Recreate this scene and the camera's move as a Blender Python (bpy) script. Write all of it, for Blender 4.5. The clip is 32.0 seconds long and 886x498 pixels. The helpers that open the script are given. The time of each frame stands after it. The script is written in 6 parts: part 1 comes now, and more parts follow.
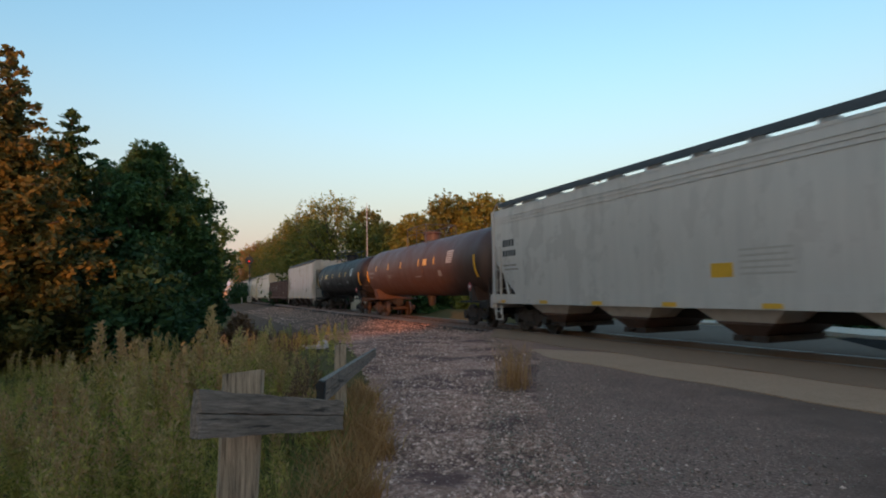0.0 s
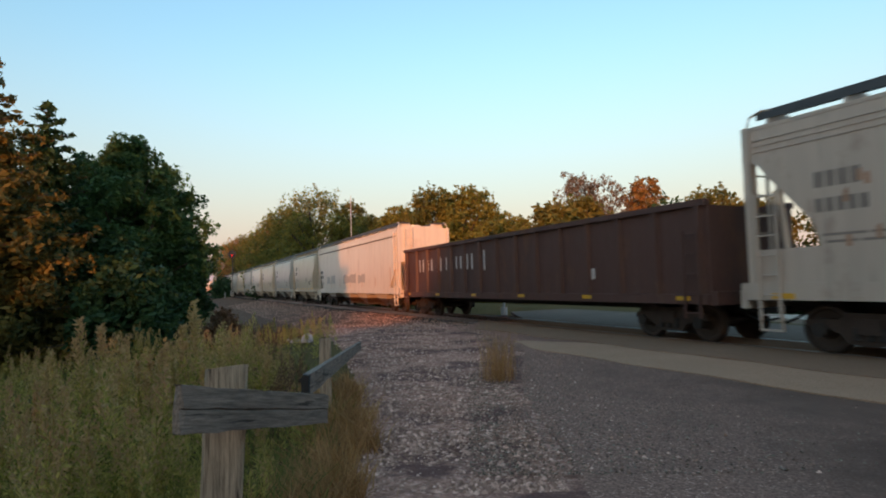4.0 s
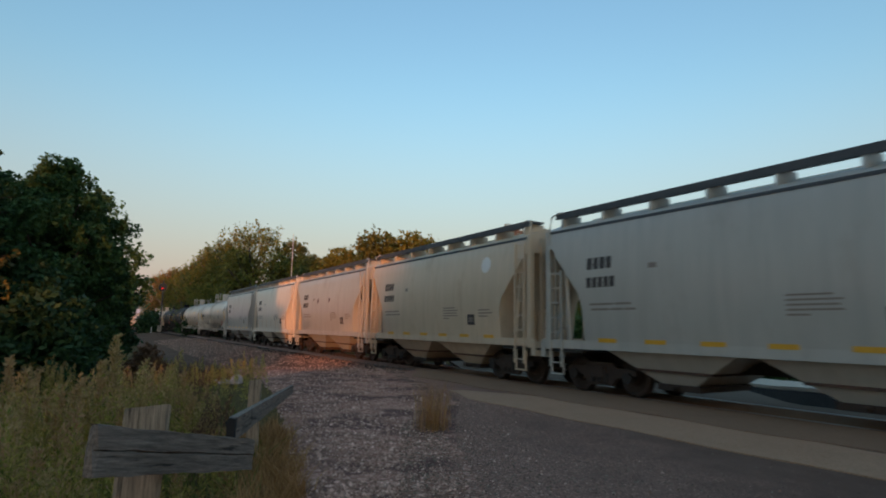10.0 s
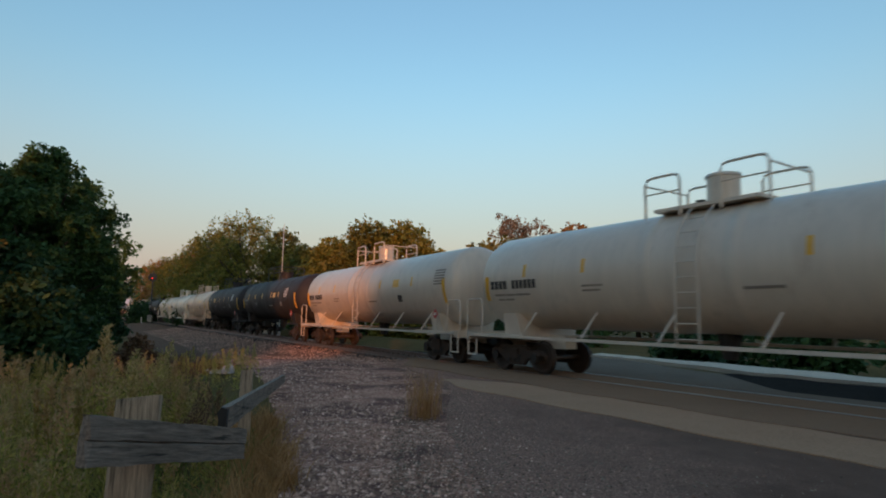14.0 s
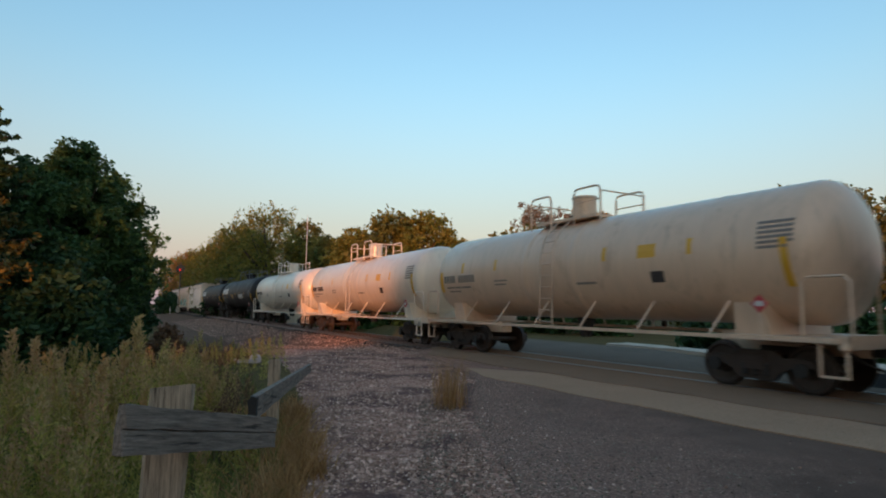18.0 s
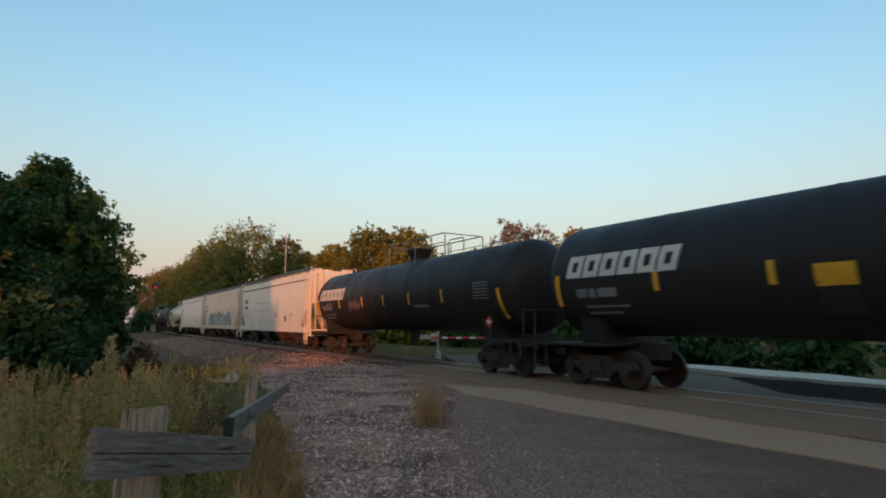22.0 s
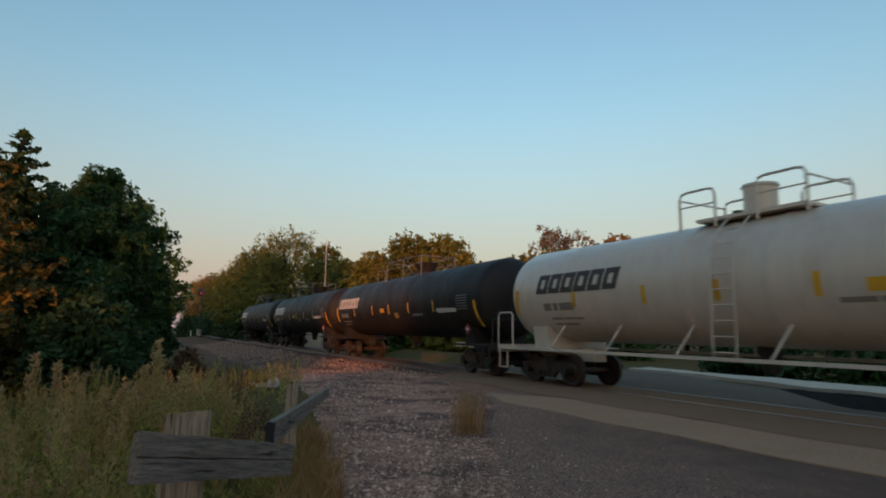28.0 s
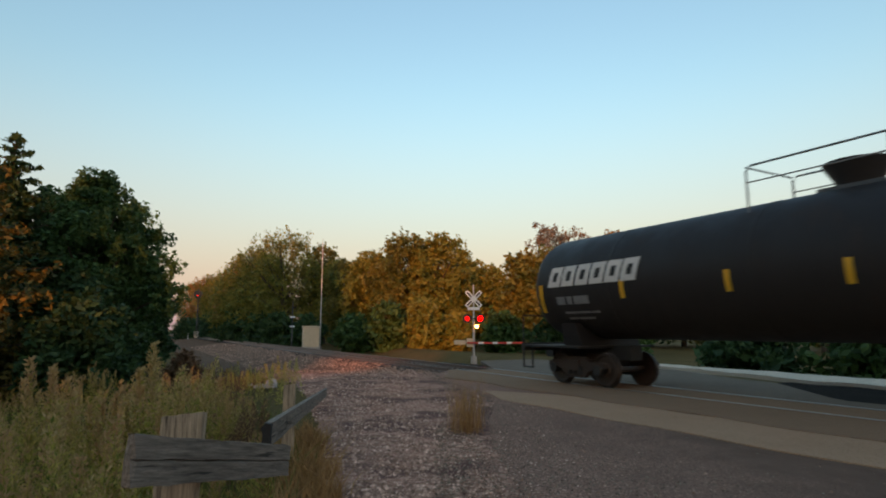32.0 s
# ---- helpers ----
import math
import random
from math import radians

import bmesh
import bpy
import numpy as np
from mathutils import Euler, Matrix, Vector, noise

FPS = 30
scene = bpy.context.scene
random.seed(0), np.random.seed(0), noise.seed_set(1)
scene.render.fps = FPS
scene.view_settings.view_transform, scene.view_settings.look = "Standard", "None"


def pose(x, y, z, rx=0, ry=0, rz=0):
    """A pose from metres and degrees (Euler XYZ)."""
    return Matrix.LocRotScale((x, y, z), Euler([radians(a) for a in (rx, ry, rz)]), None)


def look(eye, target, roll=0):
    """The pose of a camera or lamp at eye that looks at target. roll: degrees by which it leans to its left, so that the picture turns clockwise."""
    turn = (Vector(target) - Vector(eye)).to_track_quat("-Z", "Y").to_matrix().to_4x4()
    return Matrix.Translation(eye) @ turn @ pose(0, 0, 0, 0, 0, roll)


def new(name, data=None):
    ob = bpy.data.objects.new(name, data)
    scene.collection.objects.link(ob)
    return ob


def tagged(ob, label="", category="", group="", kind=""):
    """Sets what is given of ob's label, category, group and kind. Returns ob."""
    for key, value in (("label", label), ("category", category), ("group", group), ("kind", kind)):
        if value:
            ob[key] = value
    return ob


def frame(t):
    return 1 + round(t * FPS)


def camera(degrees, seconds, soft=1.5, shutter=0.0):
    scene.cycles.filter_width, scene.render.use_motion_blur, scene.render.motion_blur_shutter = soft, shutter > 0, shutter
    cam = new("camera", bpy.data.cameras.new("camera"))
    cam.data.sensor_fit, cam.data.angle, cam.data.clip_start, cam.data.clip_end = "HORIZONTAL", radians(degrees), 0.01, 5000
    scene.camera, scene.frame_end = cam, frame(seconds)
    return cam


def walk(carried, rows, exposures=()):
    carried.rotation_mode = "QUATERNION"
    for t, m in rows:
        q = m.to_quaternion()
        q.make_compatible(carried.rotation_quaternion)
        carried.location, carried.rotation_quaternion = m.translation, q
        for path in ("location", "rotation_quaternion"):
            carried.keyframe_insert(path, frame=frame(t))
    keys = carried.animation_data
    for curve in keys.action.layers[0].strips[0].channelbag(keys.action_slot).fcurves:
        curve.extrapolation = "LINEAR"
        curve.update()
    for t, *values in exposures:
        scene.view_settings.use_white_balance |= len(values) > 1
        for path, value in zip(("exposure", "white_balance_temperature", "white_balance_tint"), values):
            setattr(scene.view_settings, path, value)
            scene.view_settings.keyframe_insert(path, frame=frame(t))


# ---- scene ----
cam = camera(75.35, 32.0, 1.9, 0.2)
PATH = [
    (0, (-0.003, -0.005, 1.547), (-0.1573, 1.9838, 1.6929), -1.02),
    (0.5, (-0.003, -0.002, 1.549), (-0.1734, 1.9870, 1.6751), -0.99),
    (1, (0.002, 0.007, 1.547), (-0.1857, 1.9943, 1.6657), -1.49),
    (1.5, (0.005, 0.008, 1.546), (-0.1797, 1.9937, 1.6922), -1.81),
    (2, (0.004, 0.010, 1.547), (-0.1707, 1.9973, 1.6871), -1.71),
    (2.5, (0.001, 0.006, 1.546), (-0.1305, 1.9962, 1.6868), -1.04),
    (3, (0.003, 0.006, 1.543), (-0.1138, 1.9992, 1.6629), -1.19),
    (3.5, (0.006, -0.005, 1.544), (-0.1012, 1.9890, 1.6631), -1.42),
    (5.5, (-0.013, -0.009, 1.556), (-0.0373, 1.9872, 1.6698), -1.60),
    (6, (0.005, -0.057, 1.551), (0.0615, 1.9405, 1.6421), -1.59),
    (6.5, (0.006, -0.068, 1.547), (0.1167, 1.9271, 1.6227), -1.47),
    (7, (-0.005, -0.027, 1.544), (0.0166, 1.9704, 1.6351), -1.87),
    (7.5, (-0.001, -0.022, 1.544), (0.0208, 1.9745, 1.6664), -1.26),
    (8, (0.010, -0.049, 1.552), (0.0912, 1.9440, 1.6969), -0.12),
    (8.5, (0.006, -0.044, 1.554), (0.0961, 1.9421, 1.7706), -0.44),
    (9, (0.011, -0.045, 1.549), (0.0980, 1.9389, 1.7863), 1.51),
    (9.5, (0.016, -0.065, 1.550), (0.1345, 1.9152, 1.8016), 1.32),
    (10, (0.015, -0.060, 1.553), (0.1117, 1.9184, 1.8301), 1.16),
    (10.5, (0.025, -0.069, 1.556), (0.1307, 1.9136, 1.7980), 1.64),
    (11, (0.029, -0.086, 1.555), (0.1632, 1.8945, 1.7998), 1.15),
    (11.5, (0.014, -0.097, 1.555), (0.2333, 1.8762, 1.7960), 0.33),
    (12, (0.019, -0.092, 1.558), (0.1840, 1.8837, 1.8236), 0.69),
    (12.5, (0.017, -0.104, 1.557), (0.1968, 1.8696, 1.8256), 0.35),
    (13, (0.019, -0.104, 1.559), (0.1925, 1.8724, 1.8139), 0.86),
    (13.5, (0.017, -0.087, 1.559), (0.1474, 1.8932, 1.8095), 0.91),
    (14, (0.020, -0.081, 1.558), (0.1473, 1.9002, 1.7985), 0.97),
    (14.5, (0.020, -0.073, 1.556), (0.1616, 1.9118, 1.7581), 1.00),
    (16.5, (0.008, -0.070, 1.560), (0.1135, 1.9146, 1.7826), 1.32),
    (17, (-0.003, -0.050, 1.556), (0.0899, 1.9379, 1.7576), 0.90),
    (17.5, (-0.006, -0.064, 1.560), (0.0880, 1.9233, 1.7690), 1.06),
    (18, (-0.014, -0.034, 1.553), (0.0370, 1.9549, 1.7571), 0.76),
    (18.5, (-0.012, -0.036, 1.552), (0.0408, 1.9544, 1.7431), -0.49),
    (19, (-0.007, -0.041, 1.552), (0.0541, 1.9478, 1.7570), -0.15),
    (19.5, (0.021, -0.087, 1.559), (0.1613, 1.8974, 1.7699), -0.10),
    (20, (0.025, -0.087, 1.561), (0.1662, 1.8944, 1.7924), -0.11),
    (20.5, (-0.001, -0.026, 1.555), (0.0648, 1.9586, 1.7978), 0.56),
    (21, (0.004, -0.045, 1.560), (0.0822, 1.9399, 1.7881), 0.18),
    (21.5, (-0.000, -0.047, 1.562), (0.0820, 1.9363, 1.8072), 0.39),
    (22, (0.007, -0.076, 1.565), (0.1257, 1.9029, 1.8258), 0.35),
    (22.5, (0.005, -0.046, 1.561), (0.0903, 1.9360, 1.8120), -0.06),
    (23, (-0.004, -0.031, 1.561), (0.0766, 1.9489, 1.8313), 0.46),
    (23.5, (0.008, -0.064, 1.565), (0.1238, 1.9142, 1.8383), -0.28),
    (24, (0.014, -0.080, 1.565), (0.1417, 1.8967, 1.8445), -0.21),
    (24.5, (0.010, -0.074, 1.564), (0.1275, 1.9017, 1.8490), 0.35),
    (25, (-0.006, -0.039, 1.562), (0.0667, 1.9383, 1.8516), 0.12),
    (25.5, (-0.004, -0.025, 1.560), (0.0370, 1.9553, 1.8359), 0.05),
    (27.5, (-0.010, -0.009, 1.562), (-0.0197, 1.9717, 1.8405), 0.78),
    (28, (-0.012, -0.007, 1.562), (-0.0252, 1.9723, 1.8454), 0.81),
    (28.5, (-0.009, -0.010, 1.563), (-0.0104, 1.9692, 1.8502), 0.79),
    (29, (-0.015, -0.016, 1.567), (-0.0175, 1.9608, 1.8683), 1.44),
    (29.5, (-0.019, -0.010, 1.567), (-0.0193, 1.9689, 1.8601), 1.40),
    (30, (-0.016, -0.013, 1.565), (-0.0171, 1.9657, 1.8575), 0.88),
    (30.5, (-0.011, -0.022, 1.567), (0.0002, 1.9582, 1.8503), 0.89),
    (31, (-0.014, -0.015, 1.564), (0.0064, 1.9646, 1.8463), 0.93),
    (31.5, (-0.010, -0.009, 1.563), (0.0054, 1.9723, 1.8374), 0.55),
    (32, (0.000, 0.000, 1.560), (-0.0016, 1.9805, 1.8386), -0.00),
]
EXPOSURES = [(0.0, 1.8, 6800, 11), (1.0, 2.0, 6950, 11), (2.0, 1.98, 6950, 11), (3.0, 1.92, 6950, 11), (7.6, 1.94, 7050, 11), (8.8, 1.5, 6800, 10), (14.0, 1.42, 6800, 10), (17.0, 1.68, 6800, 10), (20.0, 1.52, 6800, 10), (22.0, 1.67, 7000, 11), (24.0, 1.48, 7100, 11), (28.0, 1.38, 7250, 12), (30.0, 1.64, 7500, 13), (32.0, 1.76, 7900, 14)]
walk(cam, [(t, look(eye, target, roll)) for t, eye, target, roll in PATH], EXPOSURES)

# ---------------------------------------------------------------- daylight
SUN_ELEVATION, SUN_AZIMUTH = 5.5, -8.0      # degrees; azimuth of the sun, from straight behind towards the east of it
world = bpy.data.worlds.new("dusk_sky")
scene.world = world
world.use_nodes = True
sky_nodes = world.node_tree.nodes
sky_tex = sky_nodes.new("ShaderNodeTexSky")
sky_tex.sky_type = "NISHITA"
sky_tex.sun_disc = False
sky_tex.sun_elevation = radians(SUN_ELEVATION)
sky_tex.sun_rotation = radians(180 - SUN_AZIMUTH)
sky_tex.air_density, sky_tex.dust_density, sky_tex.ozone_density = 1.6, 1.2, 3.3
sky_nodes["Background"].inputs["Strength"].default_value = 0.15
air_glow = sky_nodes.new("ShaderNodeMix")            # the sky's even multiply-scattered share
air_glow.data_type, air_glow.blend_type = "RGBA", "ADD"
air_glow.inputs[0].default_value = 1.0
air_glow.inputs[7].default_value = (0.0, 0.06, 0.15, 1.0)
world.node_tree.links.new(sky_tex.outputs["Color"], air_glow.inputs[6])
sky_links = world.node_tree.links
sky_place, sky_axes = sky_nodes.new("ShaderNodeTexCoord"), sky_nodes.new("ShaderNodeSeparateXYZ")
sky_links.new(sky_place.outputs["Generated"], sky_axes.inputs[0])
haze_share = sky_nodes.new("ShaderNodeMapRange")     # rosy evening haze all round, thinning upwards
haze_share.interpolation_type = "SMOOTHSTEP"
for slot, value in zip(haze_share.inputs[1:5], (0.0, 0.42, 0.72, 0.0)):
    slot.default_value = value
sky_links.new(sky_axes.outputs["Z"], haze_share.inputs[0])
haze = sky_nodes.new("ShaderNodeMix")
haze.data_type = "RGBA"
haze.inputs[7].default_value = (1.12, 0.89, 1.09, 1.0)
sky_links.new(haze_share.outputs[0], haze.inputs[0])
sky_links.new(air_glow.outputs[2], haze.inputs[6])
sky_links.new(haze.outputs[2], sky_nodes["Background"].inputs["Color"])

sun_data = bpy.data.lights.new("sun", "SUN")
sun_data.energy, sun_data.angle, sun_data.color = 1.0, radians(1.5), (1.0, 0.38, 0.165)
sun = new("sun", sun_data)
a_, e_ = radians(SUN_AZIMUTH), radians(SUN_ELEVATION)
SUN_WAY = Vector((-math.sin(a_) * math.cos(e_), math.cos(a_) * math.cos(e_), -math.sin(e_)))
sun.matrix_world = Matrix.Translation((0, -40, 30)) @ SUN_WAY.to_track_quat("-Z", "Y").to_matrix().to_4x4()


# ---------------------------------------------------------------- materials
def material(name, rough=0.8, metal=0.0, spec=0.5):
    m = bpy.data.materials.new(name)
    m.use_nodes = True
    b = m.node_tree.nodes["Principled BSDF"]
    b.inputs["Roughness"].default_value, b.inputs["Metallic"].default_value = rough, metal
    b.inputs["Specular IOR Level"].default_value = spec
    return m, m.node_tree.nodes, m.node_tree.links, b


def noise_node(n, l, scale, detail=4.0, stretch=(1, 1, 1), coord="Object", rough=0.55):
    tc, mp, tx = n.new("ShaderNodeTexCoord"), n.new("ShaderNodeMapping"), n.new("ShaderNodeTexNoise")
    mp.inputs["Scale"].default_value = stretch
    tx.inputs["Scale"].default_value, tx.inputs["Detail"].default_value = scale, detail
    tx.inputs["Roughness"].default_value = rough
    l.new(tc.outputs[coord], mp.inputs["Vector"])
    l.new(mp.outputs["Vector"], tx.inputs["Vector"])
    return tx.outputs["Fac"]


def ramp_node(n, l, fac, stops):
    r = n.new("ShaderNodeValToRGB")
    e = r.color_ramp.elements
    while len(e) < len(stops):
        e.new(0.5)
    for el, (p, c) in zip(e, stops):
        el.position, el.color = p, (*c, 1.0)
    l.new(fac, r.inputs["Fac"])
    return r.outputs["Color"]


def mix_node(n, l, fac, a, b, mode="MIX"):
    x = n.new("ShaderNodeMix")
    x.data_type, x.blend_type = "RGBA", mode
    for sock, v in ((x.inputs[0], fac), (x.inputs[6], a), (x.inputs[7], b)):
        if isinstance(v, (int, float)):
            sock.default_value = v
        elif isinstance(v, tuple):
            sock.default_value = (*v, 1.0)
        else:
            l.new(v, sock)
    return x.outputs[2]


def bump_node(n, l, height, b, strength=0.3, dist=0.02):
    u = n.new("ShaderNodeBump")
    u.inputs["Strength"].default_value, u.inputs["Distance"].default_value = strength, dist
    l.new(height, u.inputs["Height"])
    l.new(u.outputs["Normal"], b.inputs["Normal"])


def plain(name, c, rough=0.7, metal=0.0, vary=0.25, scale=6.0):
    """A surface of one colour with fine and coarse soiling."""
    m, n, l, b = material(name, rough, metal)
    fine, coarse = noise_node(n, l, scale * 6), noise_node(n, l, scale * 0.5, 3.0)
    dark = tuple(v * (1 - vary) for v in c)
    col = ramp_node(n, l, coarse, [(0.3, dark), (0.7, c)])
    col = mix_node(n, l, 0.35, col, ramp_node(n, l, fine, [(0.3, dark), (0.7, c)]))
    l.new(col, b.inputs["Base Color"])
    bump_node(n, l, fine, b, 0.12, 0.004)
    return m


def car_paint(name, c, rust=0.25, rough=0.42, dirt=(0.10, 0.075, 0.055), spec=0.5):
    """Weathered railcar paint: streaks running down, rust blotches, road dirt."""
    m, n, l, b = material(name, rough, 0.0, spec)
    streak = noise_node(n, l, 3.2, 5.0, (1.0, 1.0, 0.07))
    blotch = noise_node(n, l, 0.9, 6.0, (1.0, 1.0, 0.55), rough=0.7)
    fine = noise_node(n, l, 26.0, 3.0)
    shade = tuple(v * 0.89 for v in c)
    col = ramp_node(n, l, streak, [(0.32, shade), (0.62, c)])
    mask = ramp_node(n, l, blotch, [(0.56, (0, 0, 0)), (0.78, (rust, rust, rust))])
    col = mix_node(n, l, mask, col, (0.24, 0.115, 0.055))
    mask2 = ramp_node(n, l, streak, [(0.58, (0, 0, 0)), (0.82, (0.16 + 0.4 * rust,) * 3)])
    col = mix_node(n, l, mask2, col, dirt)
    l.new(col, b.inputs["Base Color"])
    if c[0] > 0.3:
        b.inputs["Coat Weight"].default_value, b.inputs["Coat Roughness"].default_value = 0.45, 0.16
    rg = ramp_node(n, l, blotch, [(0.3, (rough - 0.08,) * 3), (0.7, (rough + 0.2,) * 3)])
    l.new(rg, b.inputs["Roughness"])
    bump_node(n, l, mix_node(n, l, 0.3, streak, fine), b, 0.08, 0.01)
    return m


def leaf_material(name, stops, rough=0.62, thin=0.22, tint=None, patch=0.55, share=0.55):
    m, n, l, b = material(name, rough, 0.0, 0.25)
    g = n.new("ShaderNodeNewGeometry")
    col = ramp_node(n, l, g.outputs["Random Per Island"], stops)
    big = noise_node(n, l, patch, 2.0)
    col = mix_node(n, l, ramp_node(n, l, big, [(0.38, (0, 0, 0)), (0.66, (share,) * 3)]), col, tint or stops[-1][1])
    l.new(col, b.inputs["Base Color"])
    tr = n.new("ShaderNodeBsdfTranslucent")
    l.new(col, tr.inputs["Color"])
    mx = n.new("ShaderNodeMixShader")
    mx.inputs[0].default_value = thin
    l.new(b.outputs[0], mx.inputs[1])
    l.new(tr.outputs[0], mx.inputs[2])
    l.new(mx.outputs[0], n["Material Output"].inputs["Surface"])
    return m


def ground_material(name, stops, scale_a, scale_b, bump=0.5, rough=0.95, flecks=None, spec=0.04):
    m, n, l, b = material(name, rough, 0.0, spec)
    a, c = noise_node(n, l, scale_a, 6.0, rough=0.65), noise_node(n, l, scale_b, 8.0, rough=0.7)
    col = ramp_node(n, l, a, stops)
    col = mix_node(n, l, 0.5, col, ramp_node(n, l, c, [(0.3, tuple(v * 0.45 for v in stops[0][1])), (0.7, tuple(min(1, v * 1.5) for v in stops[-1][1]))]))
    if flecks:
        vo, tc = n.new("ShaderNodeTexVoronoi"), n.new("ShaderNodeTexCoord")
        vo.inputs["Scale"].default_value = flecks[0]
        l.new(tc.outputs["Object"], vo.inputs["Vector"])
        sep = n.new("ShaderNodeSeparateColor")
        l.new(vo.outputs["Color"], sep.inputs[0])
        f = ramp_node(n, l, sep.outputs[0], [(0.62, (0, 0, 0)), (0.95, (1, 1, 1))])
        col = mix_node(n, l, mix_node(n, l, 1.0, f, (flecks[2],) * 3, "MULTIPLY"), col, flecks[1])
    l.new(col, b.inputs["Base Color"])
    bump_node(n, l, c, b, bump, 0.03)
    return m


M = {
    "white": car_paint("white_car_paint", (0.80, 0.665, 0.52)),
    "cream": car_paint("cream_car_paint", (0.73, 0.50, 0.34), 0.6),
    "gloss": car_paint("clean_grey_car_paint", (0.58, 0.505, 0.435), 0.08, 0.24),
    "grey": car_paint("grey_car_paint", (0.50, 0.435, 0.37), 0.2),
    "bluegrey": car_paint("blue_grey_car_paint", (0.47, 0.445, 0.385), 0.2),
    "tan": car_paint("tan_car_paint", (0.63, 0.50, 0.35), 0.3),
    "rusty": car_paint("rusty_white_car_paint", (0.53, 0.42, 0.33), 0.85),
    "dusty": car_paint("dusty_white_tank_paint", (0.62, 0.515, 0.41), 0.35),
    "black": car_paint("black_car_paint", (0.027, 0.0225, 0.021), 0.10, 0.5, (0.045, 0.034, 0.027), 0.22),
    "sooty": car_paint("faded_black_car_paint", (0.036, 0.029, 0.027), 0.3, 0.55, (0.06, 0.045, 0.035), 0.25),
    "brown": car_paint("oxide_brown_car_paint", (0.082, 0.043, 0.030), 0.4, 0.5),
    "gondola": car_paint("rust_red_gondola_paint", (0.10, 0.043, 0.030), 0.6, 0.6),
    "under": plain("greasy_underframe_steel", (0.034, 0.027, 0.022), 0.75, 0.0, 0.5),
    "rustiron": plain("rusty_cast_steel", (0.062, 0.038, 0.026), 0.8, 0.0, 0.5),
    "wheel": plain("worn_wheel_steel", (0.075, 0.050, 0.037), 0.5, 0.3, 0.4),
    "walk": plain("galvanised_grating", (0.10, 0.105, 0.11), 0.6, 0.4, 0.3),
    # brown-grey of the shade line painted under the hopper cars' side beads
    "strip": plain("painted_bead_shade", (0.21, 0.165, 0.13), 0.7, 0.0, 0.3),
    "yellow": plain("yellow_reflective_tape", (0.75, 0.38, 0.03), 0.35, 0.0, 0.15),
    "peach": plain("faded_orange_tape", (0.62, 0.40, 0.25), 0.5, 0.0, 0.15),
    "ink": plain("black_stencil_paint", (0.055, 0.042, 0.036), 0.6, 0.0, 0.2),
    "greyink": plain("worn_grey_stencil", (0.27, 0.215, 0.175), 0.6, 0.0, 0.3),
    "chalk": plain("white_stencil_paint", (0.66, 0.60, 0.54), 0.6, 0.0, 0.2),
    "dull": plain("dull_white_stencil", (0.22, 0.22, 0.22), 0.6, 0.0, 0.3),
    "olive_tag": plain("faded_olive_tag", (0.26, 0.22, 0.05), 0.5, 0.0, 0.2),
    "redink": plain("red_placard_paint", (0.55, 0.06, 0.06), 0.5, 0.0, 0.2),
    "patchgrey": plain("grey_touch_up_paint", (0.47, 0.40, 0.33), 0.5, 0.0, 0.2),
    "teal": plain("teal_spray_paint", (0.13, 0.36, 0.28), 0.5, 0.0, 0.35),
    "aqua": plain("pale_aqua_spray_paint", (0.38, 0.56, 0.45), 0.5, 0.0, 0.3),
    "tealdark": plain("dark_teal_spray_paint", (0.08, 0.15, 0.14), 0.5, 0.0, 0.35),
    "copper": plain("copper_spray_paint", (0.46, 0.25, 0.15), 0.5, 0.0, 0.35),
    "mauve": plain("faded_pink_spray_paint", (0.17, 0.105, 0.11), 0.5, 0.0, 0.35),
    "rail": plain("rail_steel", (0.30, 0.26, 0.24), 0.35, 0.8, 0.3),
    "railside": plain("rusty_rail_web", (0.13, 0.075, 0.05), 0.8, 0.0, 0.4),
    "tie": plain("creosoted_timber", (0.055, 0.045, 0.038), 0.9, 0.0, 0.5),
    "pole": plain("weathered_steel_pole", (0.50, 0.48, 0.45), 0.5, 0.3, 0.2),
    "hut": plain("beige_painted_steel", (0.66, 0.50, 0.34), 0.55, 0.0, 0.15),
    "signwhite": plain("white_sign_sheeting", (0.80, 0.78, 0.74), 0.4, 0.0, 0.1),
    "signred": plain("red_sign_sheeting", (0.65, 0.05, 0.04), 0.4, 0.0, 0.1),
    "signblack": plain("black_signal_enamel", (0.02, 0.02, 0.02), 0.5, 0.0, 0.2),
    "bark": plain("grey_brown_bark", (0.10, 0.075, 0.055), 0.9, 0.0, 0.5, 3.0),
    "concrete": plain("pale_broken_concrete", (0.50, 0.42, 0.37), 0.9, 0.0, 0.3),
}


def glow_material(name, c, strength):
    m, n, l, b = material(name, 0.4)
    b.inputs["Base Color"].default_value = (*c, 1)
    b.inputs["Emission Color"].default_value = (*c, 1)
    b.inputs["Emission Strength"].default_value = strength
    return m


M["lamp_on"] = glow_material("lit_red_lens", (1.0, 0.003, 0.004), 3.5)
M["lamp_dim"] = glow_material("dim_red_lens", (0.7, 0.003, 0.004), 0.6)
M["lamp_amber"] = glow_material("lit_amber_lens", (1.0, 0.45, 0.12), 5.0)


